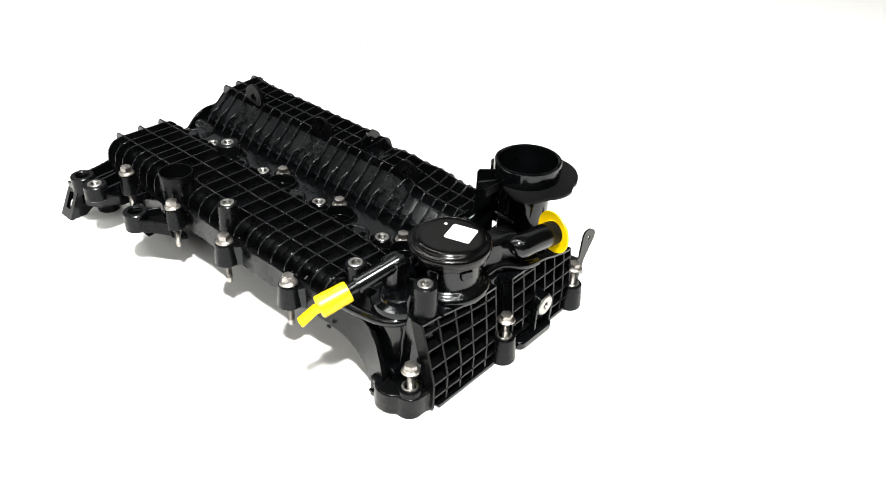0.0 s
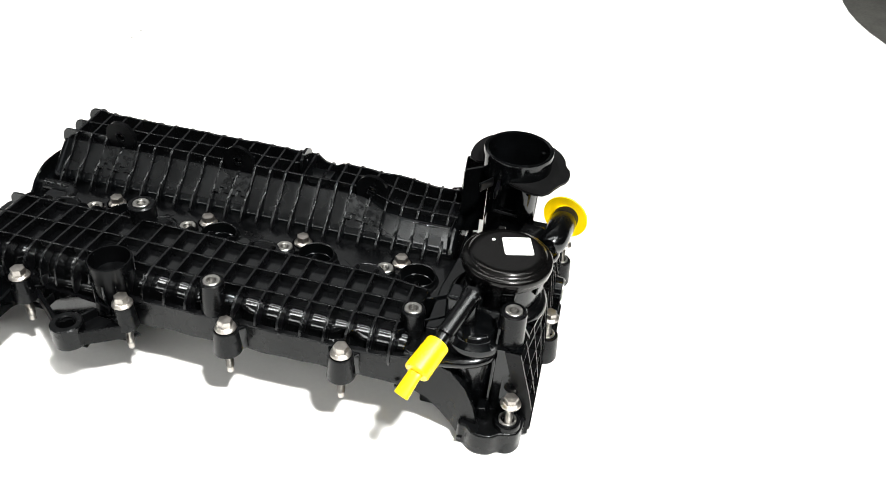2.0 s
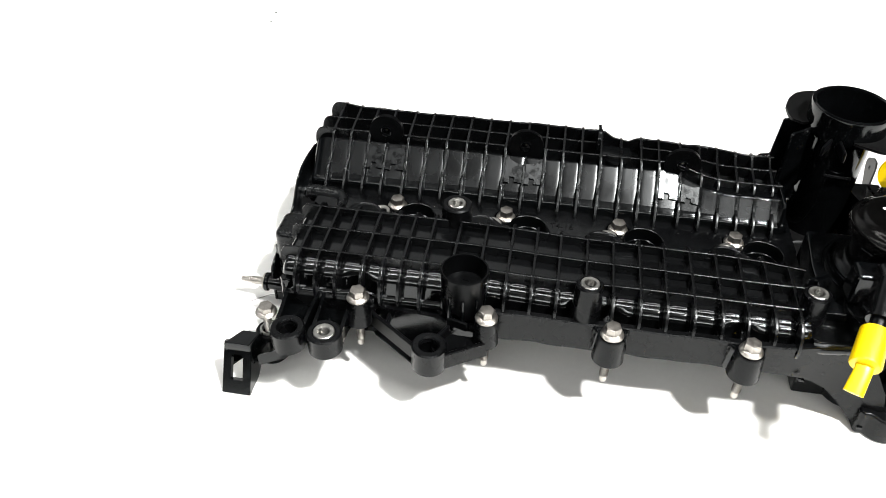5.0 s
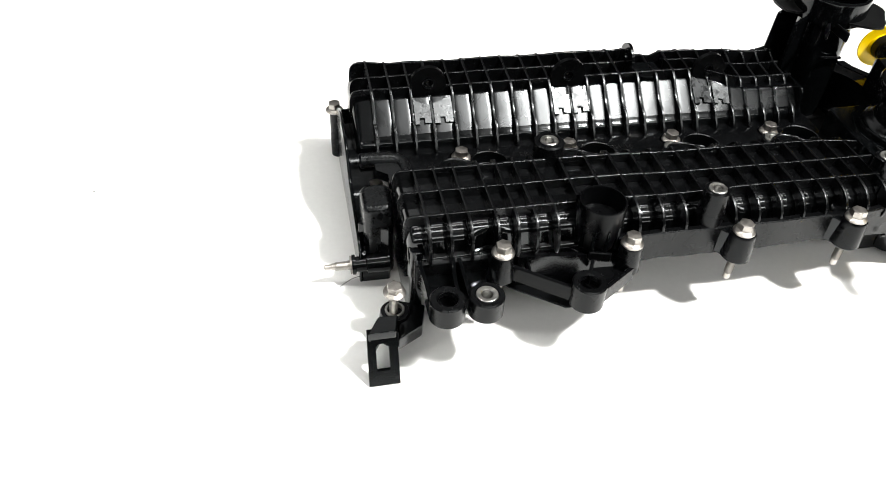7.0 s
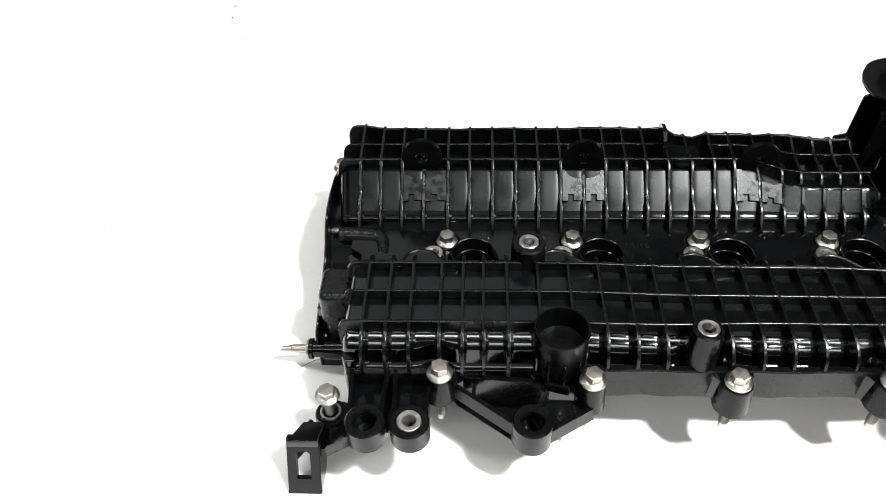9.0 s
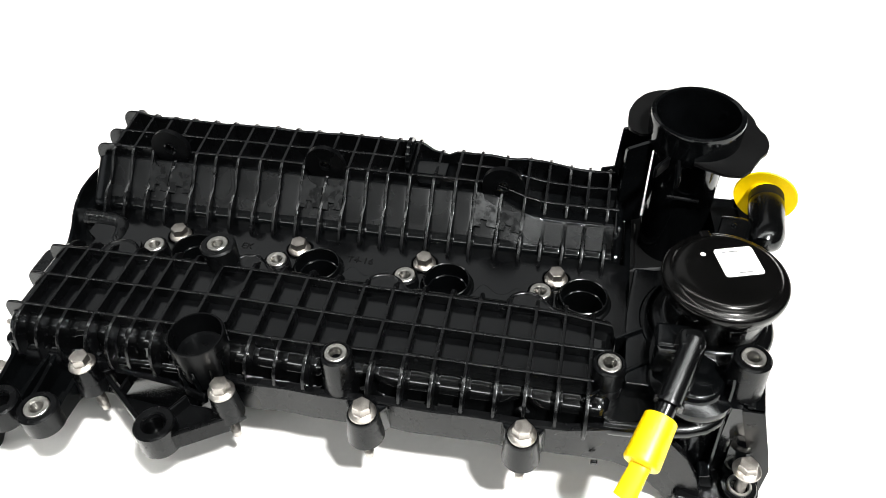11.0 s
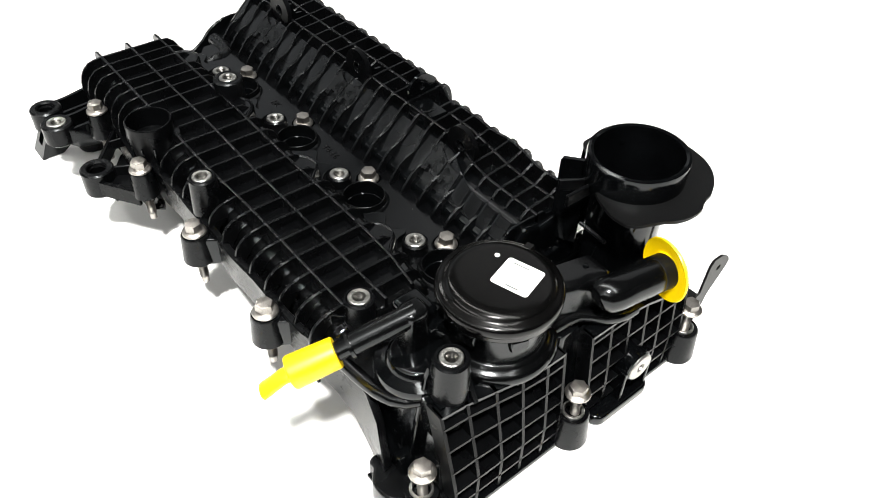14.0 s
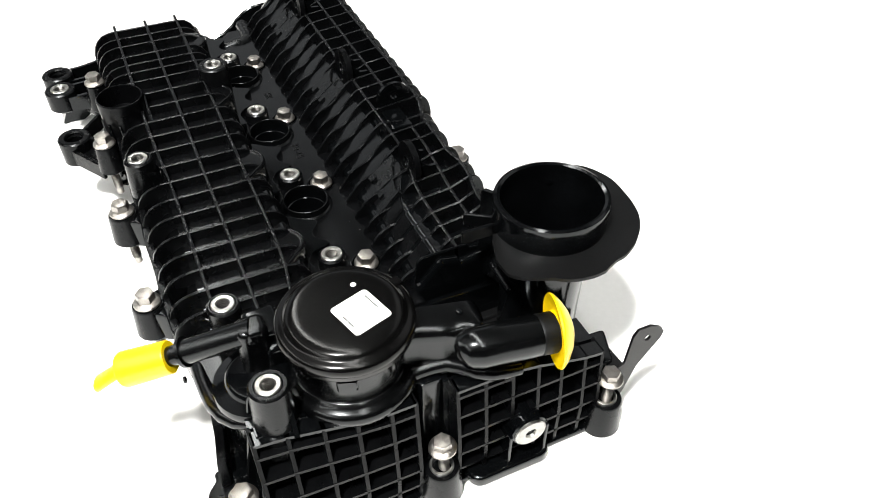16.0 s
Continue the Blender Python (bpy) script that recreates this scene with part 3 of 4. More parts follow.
for k in range(4):
    x = -0.0091 + PITCH * k
    g = 0.0030 * step(x, 0.2, 0.28)
    on_cover("lump", lump(x), DECK, "", 60)
    on_cover("ledge", prism(flow([(x + u, v - g) for u, v in LEDGE if x + u > -0.0580], 4), "z", 0.0560, 0.0625, None, 0.0008, 2), NYLON)


def raised_text(words, x, y, z, size, turn=0.0):
    curve = bpy.data.curves.new("raised_marking", "FONT")
    curve.body, curve.size, curve.extrude = words, size, 0.00012
    ob = new("tmp_text", curve)
    me = bpy.data.meshes.new_from_object(ob)
    bpy.data.objects.remove(ob)
    me.materials.clear()
    me.materials.append(RUBBER)
    t = new("raised_marking", me)
    t.parent = cover
    t.matrix_parent_inverse = Matrix.Translation((-0.15, 0, 0))
    t.matrix_basis = pose(x, y, z, 0, 0, turn)
    return t


raised_text("EK", 0.0440, -0.0045, 0.0577, 0.0075)
raised_text("T4-16", 0.1180, -0.0055, 0.0577, 0.0075)


# bolts: built once, then repeated
def bolt(x, y, z_head, length):
    """Flanged hexagon bolt; z_head is the top of its head."""
    b = new("hex_bolt")
    b.parent = cover
    b.location = (x - 0.15, y, z_head)
    head = lathe([(0.0, 0.0), (0.0043, 0.0), (0.0050, -0.0003), (0.0053, -0.0009), (0.0053, -0.0055), (0.0, -0.0055)], pose(0, 0, 0, 0, 0, 15), 6)
    part("hex_head", head, STEEL, b, smooth=40)
    part("flange", lathe([(0.0, -0.0048), (0.0050, -0.0048), (0.0062, -0.0055), (0.0073, -0.0064), (0.0075, -0.0074), (0.0068, -0.0080), (0.0, -0.0080)], None, 32), STEEL, b)
    rows = [(0.0, -0.0075), (0.0030, -0.0075)]
    z = -0.0105
    while z > -length + 0.006:
        rows += [(0.0030, z), (0.0026, z - 0.0005)]
        z -= 0.001
    rows += [(0.0029, z), (0.0024, z - 0.0010), (0.0024, -length + 0.0006), (0.0019, -length), (0.0, -length)]
    part("shank", lathe(rows, None, 16), STEEL, b)
    return b


FRONT_BOLTS = [(-0.001, -0.121), (0.084, -0.125), (0.163, -0.125), (0.247, -0.124)]
END_BOLTS = [(0.365, -0.106), (0.380, -0.0075), (0.379, 0.095), (-0.069, -0.116)]
first = bolt(0.084, -0.125, 0.0785, 0.050)
for i, (x, y) in enumerate(FRONT_BOLTS):
    if i != 1:
        copy_thing(first, pose(x - 0.15, y, 0.0785, 0, 0, 37 * i + 11))
for k in range(4):
    copy_thing(first, pose(PITCH * k - 0.1507, 0.0005, 0.0652, 0, 0, 17 * k + 5))
for i, (x, y) in enumerate(END_BOLTS):
    copy_thing(first, pose(x - 0.15, y, 0.0475, 2.5 * (i % 2), -2, 25 * i)).scale = (1, 1, 0.85)
copy_thing(first, pose(-0.0867 - 0.15, 0.0998, 0.0515, 0, 0, 12))
copy_thing(first, pose(-0.0654 - 0.15, 0.0, 0.0430, 0, 0, 30)).scale = (1, 1, 0.8)
copy_thing(first, pose(0.1780 - 0.15, 0.0985, 0.0630, 0, 0, 5))

for x, y in FRONT_BOLTS:
    r = 0.0 if x > 0.1 else 0.0016
    on_cover("bolt_boss", lathe([(0.0, 0.0495), (0.0094 - r, 0.0495), (0.0103 - r, 0.0505), (0.0088 - r, 0.0690), (0.0082 - r, 0.0703), (0.0, 0.0703)], pose(x, y, 0), 28), TEXTURED)
for x, y in END_BOLTS:
    on_cover("bolt_boss", lathe([(0.0, 0.0003), (0.0112, 0.0003), (0.0118, 0.002), (0.0098, 0.0235), (0.0092, 0.0245), (0.0062, 0.0245), (0.0060, 0.0225), (0.0, 0.0225)], pose(x, y, 0), 28), TEXTURED)
    on_cover("sleeve", lathe([(0.0066, 0.020), (0.0066, 0.0256), (0.0062, 0.0260), (0.0052, 0.0260), (0.0048, 0.020)], pose(x, y, 0), 24, closed=True), ALLOY, "bright metal sleeve")
for k in range(4):
    on_cover("bolt_boss", lathe([(0.0, 0.046), (0.0100, 0.046), (0.0100, 0.0520), (0.0, 0.0520)], pose(PITCH * k - 0.0007, 0.0005, 0), 24), TEXTURED)
    on_cover("boss_rim", lathe([(0.0086, 0.0560), (0.0086, 0.0576), (0.0089, 0.0579), (0.0094, 0.0578), (0.0097, 0.0572), (0.0097, 0.0560)], pose(PITCH * k - 0.0007, 0.0005, 0), 28))


def insert(x, y, z, r_boss, r_metal, z_low, r_low=None):
    """A round tower with a metal thread insert in its top."""
    r_low = r_low or r_boss
    on_cover("tower", lathe([(0.0, z_low), (r_low - 0.001, z_low), (r_low, z_low + 0.001), (r_boss, z - 0.0010), (r_boss - 0.0010, z), (r_metal + 0.0002, z), (r_metal, z - 0.0006), (r_metal, z - 0.0175), (0.0, z - 0.0175)], pose(x, y, 0), 32), TEXTURED)
    r = r_metal - 0.0005
    rows = [(r, z - 0.003), (r, z + 0.0002), (r - 0.0005, z + 0.0006), (r * 0.62, z + 0.0005), (r * 0.55, z - 0.0001), (r * 0.57, z - 0.003)]
    zz = z - 0.0002
    bore = []
    for i in range(8):
        bore += [(r * 0.53, zz), (r * 0.46, zz - 0.0006)]
        zz -= 0.0012
    bore += [(r * 0.46, z - 0.017), (0.0, z - 0.017)]
    ring = on_cover("thread_insert", lathe(rows, pose(x, y, 0), 28), ALLOY)
    # thread in a darker steel that carries the shade of the bore
    part("thread", lathe(bore, pose(x, y, 0), 24), THREAD, ring, "steel thread with the bore's shade in its colour")


insert(0.146, -0.107, 0.095, 0.0086, 0.0066, 0.064, 0.0100)
insert(0.287, -0.088, 0.093, 0.0086, 0.0066, 0.060)
insert(0.3555, -0.082, 0.105, 0.0094, 0.0066, 0.060, 0.0112)
insert(0.0515, -0.039, 0.0952, 0.0107, 0.0068, 0.055)
insert(-0.017, -0.1472, 0.063, 0.0112, 0.0074, 0.0475)
for k in range(4):
    insert(-0.0091 + PITCH * k, -0.0180, 0.0652, 0.0082, 0.0070, 0.050, 0.0090)


def socket(x, y, z, r, r_in, z_low, depth):
    on_cover("socket", lathe([(0.0, z_low), (r, z_low), (r, z - 0.001), (r - 0.001, z), (r_in, z), (r_in - 0.0008, z - 0.001), (r_in, z - 0.0025), (r_in - 0.0008, z - 0.004), (r_in, z - 0.0055), (r_in - 0.0008, z - depth), (0.0, z - depth)], pose(x, y, 0), 32), TEXTURED)


socket(-0.0415, -0.147, 0.063, 0.0113, 0.0070, 0.0478, 0.012)
socket(0.0505, -0.1445, 0.061, 0.0113, 0.0070, 0.0430, 0.014)
on_cover("filler_socket", lathe([(0.0, 0.060), (0.0125, 0.060), (0.0148, 0.072), (0.0158, 0.0935), (0.0152, 0.0944), (0.0144, 0.0944), (0.0140, 0.0935), (0.0134, 0.0805), (0.0100, 0.0800), (0.0098, 0.0810), (0.0, 0.0810)], pose(0.0668, -0.1068, 0), 44), SATIN)
for a in (-150, -120, -85, -50, -20):
    c, s = math.cos(radians(a)), math.sin(radians(a))
    on_cover("socket_rib", sweep([(0.0668 + 0.0152 * c, -0.1068 + 0.0152 * s, 0.080), (0.0668 + 0.0148 * c, -0.1068 + 0.0148 * s, 0.063)], [0.0009, 0.0016], 8))
on_cover("tower_web", prism([(-0.1075, 0.0640), (-0.0990, 0.0640), (-0.0960, 0.0800), (-0.1030, 0.0905), (-0.1075, 0.0905)], "x", 0.1380, 0.1540, None, 0.0012))

# front rail: a band that bends down to the end corner
RAIL_LOW = [(0.076 + 0.006 * i, 0.0462 + 0.0005 * math.sin(i * 1.3)) for i in range(28)] + [(0.25, 0.0470), (0.268, 0.0460), (0.282, 0.0430), (0.295, 0.0380), (0.306, 0.0305), (0.316, 0.0205), (0.3245, 0.0105), (0.3320, 0.0010)]
RAIL_TOP = [(0.076 + 0.006 * i, 0.0690) for i in range(28)] + [(0.25, 0.0690), (0.270, 0.0690), (0.290, 0.0690), (0.307, 0.0672), (0.321, 0.0620), (0.3325, 0.0505), (0.3400, 0.0370), (0.3440, 0.0235)]


def rail_y(x):
    wave = 0.0005 * math.sin(x * 118 + 0.6) * math.exp(-(((x - 0.17) / 0.09) ** 4))
    return -0.1168 + wave + 0.0080 * step(x, 0.262, 0.312) * (1 - 0.7 * step(x, 0.325, 0.344))


loops = []
for (xa, za), (xb, zb) in zip(RAIL_LOW, RAIL_TOP):
    ya, yb = rail_y(xa), rail_y(xb)
    loops.append([(xa, ya, za), (xb, yb, zb - 0.0008), (xb, yb + 0.0008, zb), (xb, yb + 0.0043, zb), (xb, yb + 0.0048, zb - 0.0008), (xa, ya + 0.0058, za)])
on_cover("front_rail", loft(loops), TEXTURED)
loops = []
for (xa, za), (xb, zb) in list(zip(RAIL_LOW, RAIL_TOP))[29:]:
    loops.append([(xa, rail_y(xa) + 0.005, za + 0.013), (xb - 0.002, rail_y(xb) + 0.005, zb - 0.016), (xb - 0.002, -0.0850, zb - 0.016), (xa, -0.0850, za + 0.013)])
on_cover("pocket_floor", loft(loops))
on_cover("housing_wall", prism(flow([(0.2860, -0.0880), (0.2860, -0.1020), (0.2980, -0.1035), (0.3120, -0.1035), (0.3260, -0.1035), (0.3370, -0.1010), (0.3440, -0.0950), (0.3450, -0.0880), (0.3150, -0.0860)], 3), "z", 0.0500, 0.0690, None, 0.0020, 2))
on_cover("housing_wall", prism(flow([(0.3240, -0.0880), (0.3230, -0.0990), (0.3280, -0.1030), (0.3350, -0.1015), (0.3420, -0.0960), (0.3440, -0.0880)], 3), "z", 0.0200, 0.0520, None, 0.0020, 2))
band = [(0.2880, -0.1075, 0.0655), (0.2940, -0.1080, 0.0662), (0.3020, -0.1082, 0.0672), (0.3110, -0.1080, 0.0682), (0.3200, -0.1076, 0.0692), (0.3290, -0.1064, 0.0700), (0.3370, -0.1036, 0.0706), (0.3430, -0.0990, 0.0710), (0.3465, -0.0930, 0.0712), (0.3475, -0.0870, 0.0712)]
on_cover("housing_band", sweep(band, [0.0046, 0.0046, 0.0044, 0.0042, 0.0040, 0.0040, 0.0040, 0.0040, 0.0038, 0.0034], 18), GLOSS)
on_cover("housing_shelf", prism(flow([(0.2870, -0.0860), (0.2870, -0.1070), (0.3030, -0.1078), (0.3200, -0.1070), (0.3350, -0.1030), (0.3440, -0.0950), (0.3450, -0.0860), (0.3150, -0.0840)], 3), "z", 0.0640, 0.0712, None, 0.0010, 2), GLOSS)
for x, z in ((0.2855, 0.0440), (0.3335, 0.0065)):
    on_cover("rail_hook", block(x - 0.0018, x + 0.0018, -0.1180, -0.1160, z - 0.0012, z + 0.0012, None, 0.0004, 1))
on_cover("rail_hook", block(0.3050, 0.3062, -0.1125, -0.1050, 0.064, 0.0690, None, 0.0004, 1))
for x in (0.163, 0.247):
    on_cover("boss_web", prism([(x - 0.0125, -0.1160), (x - 0.0075, -0.1240), (x + 0.0075, -0.1240), (x + 0.0125, -0.1160)], "z", 0.0475, 0.0685, None, 0.0020))
on_cover("corner_block", prism(flow([(0.3310, -0.1140), (0.3370, -0.1170), (0.3420, -0.1215), (0.3480, -0.1232), (0.3560, -0.1222), (0.3620, -0.1180), (0.3680, -0.1165), (0.3740, -0.1130), (0.3765, -0.1060), (0.3770, -0.0990), (0.3780, -0.0930), (0.3700, -0.0860), (0.3580, -0.0860), (0.3350, -0.0880)], 4), "z", 0.0003, 0.0205, None, 0.0022, 3), TEXTURED)
on_cover("corner_gusset", prism([(0.3400, 0.0210), (0.3420, 0.0310), (0.3480, 0.0330), (0.3520, 0.0210)], "y", -0.1080, -0.0980, None, 0.0012))

# mounting points at the far front corner
on_cover("skirt", prism([(-0.1130, 0.0380), (-0.1145, 0.0600), (-0.1120, 0.0625), (-0.1060, 0.0625), (-0.1060, 0.0380)], "x", -0.0560, 0.0080, None, 0.001), TEXTURED)
POCKET = flow([(-0.0040, -0.1100), (0.0060, -0.1088), (0.0150, -0.1078), (0.0310, -0.1055), (0.0400, -0.1065), (0.0460, -0.1090), (0.0500, -0.1125), (0.0530, -0.1165), (0.0570, -0.1195), (0.0630, -0.1210), (0.0700, -0.1205), (0.0790, -0.1185)], 4)
POCKET = [p for p in POCKET if p[1] < -0.1045]
loops = []
for i, (x, y) in enumerate(POCKET):
    q, o = POCKET[min(i + 1, len(POCKET) - 1)], POCKET[max(i - 1, 0)]
    d = Vector((q[0] - o[0], q[1] - o[1])).normalized()
    loops.append([(x + d.y * e, y - d.x * e, z) for e, z in ((-0.0040, 0.0600), (-0.0004, 0.0600), (0.0006, 0.0594), (0.0006, 0.0578), (0.0, 0.0560), (-0.0004, 0.0500), (0.0, 0.0440), (0.0010, 0.0395), (0.0028, 0.0362), (0.0050, 0.0348), (0.0050, 0.0335), (-0.0040, 0.0335))])
on_cover("pocket_wall", loft(loops), DECK, "", 60)
on_cover("pocket_floor", prism([(0.0040, -0.1100), (0.0220, -0.1100), (0.0220, -0.1165), (0.0430, -0.1175), (0.0430, -0.1120), (0.0560, -0.1200), (0.0580, -0.1400), (0.0480, -0.1400), (0.0400, -0.1400), (0.0080, -0.1165)], "z", 0.0330, 0.0346, None, 0.0004, 1), SATIN)
on_cover("rail_lip", prism([(0.0030, -0.1180), (0.0030, -0.1085), (0.0200, -0.1075), (0.0110, -0.1115)], "z", 0.0545, 0.0590, None, 0.0006, 1), SATIN)
for xa, xb in ((-0.0525, -0.0515), (-0.0310, -0.0330), (-0.0270, -0.0265), (-0.0075, -0.0080)):
    on_cover("tower_web", loft([[(x - 0.0012, y, za), (x + 0.0012, y, za), (x + 0.0012, y, zb), (x - 0.0012, y, zb)] for x, y, za, zb in ((xa, -0.1120, 0.040, 0.0625), (xb, -0.1300, 0.0470, 0.0600), (xb, -0.1460, 0.0480, 0.0590))]))
on_cover("tower_floor", prism([(-0.0525, -0.112), (-0.0525, -0.142), (-0.030, -0.146), (-0.0280, -0.146), (-0.0080, -0.144), (-0.0060, -0.112)], "z", 0.0480, 0.0505, None, 0.0006))
on_cover("tower_web", prism([(-0.1120, 0.0470), (-0.1120, 0.0640), (-0.1190, 0.0690), (-0.1190, 0.0500)], "x", -0.0035, 0.0015, None, 0.0006))


def bar(p, q, w, z0, z1):
    """An upright plate from p to q in the plan."""
    d = Vector((q[0] - p[0], q[1] - p[1])).normalized()
    n = Vector((-d.y, d.x)) * w / 2
    return prism([(p[0] + n.x, p[1] + n.y), (q[0] + n.x, q[1] + n.y), (q[0] - n.x, q[1] - n.y), (p[0] - n.x, p[1] - n.y)], "z", z0, z1, None, 0.0006, 1)


on_cover("arm", bar((0.0060, -0.1160), (0.0430, -0.1440), 0.0030, 0.0435, 0.0555), SATIN)
on_cover("arm", bar((0.0550, -0.1505), (0.0860, -0.1310), 0.0030, 0.0440, 0.0565), SATIN)
on_cover("arm_floor", prism([(0.0600, -0.1245), (0.0790, -0.1250), (0.0840, -0.1320), (0.0570, -0.1490), (0.0500, -0.1380)], "z", 0.0500, 0.0525, None, 0.0005, 1), SATIN)
on_cover("arm", bar((0.0520, -0.1390), (0.0600, -0.1240), 0.0024, 0.0460, 0.0600), SATIN)
on_cover("arm", bar((0.0580, -0.1200), (0.0720, -0.1240), 0.0024, 0.0560, 0.0630), SATIN)
on_cover("arm", bar((0.0190, -0.1100), (0.0180, -0.1240), 0.0020, 0.0480, 0.0560), SATIN)

# slotted bracket, leaning, foot on the table
bracket = on_cover("slotted_bracket", holed([(-0.0100, 0.0), (0.0100, 0.0), (0.0092, 0.0375), (-0.0092, 0.0375)], [[(-0.0042, 0.0100), (0.0042, 0.0100), (0.0042, 0.0265), (0.0026, 0.0285), (-0.0026, 0.0285), (-0.0042, 0.0265)]], "y", 0.0, 0.0042), NYLON, "black bracket with an oblong slot")
bracket.matrix_basis = pose(-0.0815, -0.1575, 0.0008, -26, 0, 0)
on_cover("bracket_top", prism([(-0.0905, -0.1440), (-0.0723, -0.1440), (-0.0690, -0.1300), (-0.0820, -0.1300)], "z", 0.0290, 0.0355, None, 0.0010))
for x in (-0.0730,):
    on_cover("bracket_cheek", loft([[(x - 0.0015, y, za), (x + 0.0015, y, za), (x + 0.0015, y, zb), (x - 0.0015, y, zb)] for y, za, zb in ((-0.1560, 0.0008, 0.0040), (-0.1400, 0.0008, 0.0345), (-0.1300, 0.0080, 0.0330), (-0.1180, 0.0120, 0.0230))]))
on_cover("bracket_web", prism([(-0.0700, -0.1400), (-0.0530, -0.1300), (-0.0480, -0.1120), (-0.0640, -0.1060)], "z", 0.0120, 0.0225, None, 0.0010))
on_cover("bracket_cheek", prism([(-0.0905, -0.1440), (-0.0880, -0.1440), (-0.0770, -0.1260), (-0.0800, -0.1240)], "z", 0.0120, 0.0300, None, 0.0008, 1))

# far end: block below the front bank, end plate, box and stud
on_cover("end_block", prism([(A_END + 0.0010, -0.1080), (A_END + 0.0030, -0.1115), (-0.0500, -0.1115), (-0.0500, -0.0350), (A_END + 0.0010, -0.0400)], "z", 0.0080, 0.0690, None, 0.0015))
PLATE = [(-0.0630, 0.0005), (-0.0630, 0.0300), (-0.0600, 0.0335), (-0.0530, 0.0360), (-0.0370, 0.0405), (-0.0190, 0.0445), (-0.0070, 0.0480), (0.0010, 0.0535), (0.0060, 0.0590), (0.0120, 0.0635), (0.0180, 0.0665), (0.0240, 0.0683), (0.0320, 0.0690), (0.0410, 0.0690), (0.0600, 0.0670), (0.0780, 0.0600), (0.0940, 0.0500), (0.1060, 0.0400), (0.1130, 0.0300), (0.1160, 0.0150), (0.1160, 0.0005)]
on_cover("end_plate", prism(PLATE, "x", -0.0862, -0.0838, None, 0.0008, 1))
on_cover("end_wall", prism([(y, z - 0.012 if z > 0.02 else z) for y, z in PLATE], "x", -0.0845, -0.0640, None, 0.001, 1))
for y in (0.012, 0.036, 0.060, 0.084):
    on_cover("gusset", bar((-0.0845, y), (-0.0660, y + 0.004), 0.0020, 0.030, 0.0535 if y > 0.03 else 0.0440))
on_cover("stop_ledge", sweep([(-0.0765, 0.0088, 0.0560), (-0.0755, 0.0088, 0.0560), (-0.0700, 0.0088, 0.0560), (-0.0600, 0.0086, 0.0560), (-0.0520, 0.0078, 0.0560), (-0.0475, 0.0055, 0.0560), (-0.0452, 0.0015, 0.0560), (-0.0442, -0.0035, 0.0560), (-0.0438, -0.0090, 0.0556), (-0.0436, -0.0140, 0.0548)], [0.0040, 0.0058, 0.0058, 0.0058, 0.0056, 0.0052, 0.0048, 0.0044, 0.0040, 0.0034], 18), SMOOTH, "", 60)
on_cover("end_box", prism(rounded(-0.0815, -0.0600, -0.0580, -0.0290, 0.006), "z", 0.0005, 0.0640, None, 0.0045, 4), SMOOTH)
on_cover("gusset", bar((-0.0845, -0.0490), (-0.0640, -0.0600), 0.0022, 0.010, 0.0460))
on_cover("gusset", bar((-0.0845, -0.0250), (-0.0640, -0.0250), 0.0022, 0.004, 0.0300))
on_cover("stud_boss", lathe([(0.0, 0.0), (0.0075, 0.0), (0.0070, 0.0160), (0.0058, 0.0165), (0.0055, 0.0235), (0.0072, 0.0240), (0.0072, 0.0262), (0.0052, 0.0268), (0.0, 0.0268)], pose(-0.0650, -0.0618, 0.0180, 0, -90, 0), 24))
on_cover("stud", lathe([(0.0, 0.024), (0.0066, 0.0268), (0.0066, 0.0276), (0.0034, 0.0278), (0.0034, 0.0290), (0.0030, 0.0295), (0.0030, 0.0380), (0.0024, 0.0386), (0.0024, 0.0405), (0.0019, 0.0408), (0.0019, 0.0455), (0.0015, 0.0460), (0.0, 0.0460)], pose(-0.0650, -0.0618, 0.0180, 0, -90, 0), 18), STEEL)
on_cover("rear_rail", prism([(0.0840, 0.0440), (0.0930, 0.0440), (0.0930, 0.0540), (0.0860, 0.0560)], "x", -0.0720, 0.2650, None, 0.001, 1))
on_cover("bolt_boss", lathe([(0.0, 0.040), (0.0095, 0.040), (0.0085, 0.0550), (0.0, 0.0550)], pose(0.1780, 0.0985, 0), 20), TEXTURED)
on_cover("bolt_boss", lathe([(0.0, 0.0005), (0.0062, 0.0005), (0.0062, 0.0430), (0.0, 0.0430)], pose(-0.0850, 0.0998, 0), 20), TEXTURED)

# end housing
PC = (0.3420, -0.0400)
CC = (0.3310, -0.0830)


def wall_top(y):
    return 0.0760 - 0.0110 * step(y, 0.030, 0.090)


on_cover("end_housing", prism([(0.296, -0.088), (0.318, -0.088), (0.345, -0.094), (0.3560, -0.0930), (0.3580, -0.018), (0.366, -0.012), (0.366, -0.001), (0.300, -0.001), (0.296, -0.04)], "z", 0.0010, 0.0780, None, 0.0020, 2))
on_cover("housing_column", lathe([(0.0, 0.004), (0.0160, 0.004), (0.0185, 0.030), (0.0205, 0.072), (0.0222, 0.0745), (0.0230, 0.0775), (0.0222, 0.0805), (0.0195, 0.0815), (0.0165, 0.0825), (0.0155, 0.0855), (0.0135, 0.0870), (0.0, 0.0870)], pose(*CC, 0), 44))
on_cover("side_wall", loft([[(0.3660, y, 0.001), (0.3720, y, 0.001), (0.3660, y, wall_top(y) - 0.001), (0.3650, y, wall_top(y)), (0.3600, y, wall_top(y))] for y in (-0.0010, 0.0200, 0.0400, 0.0600, 0.0750, 0.0880)]))
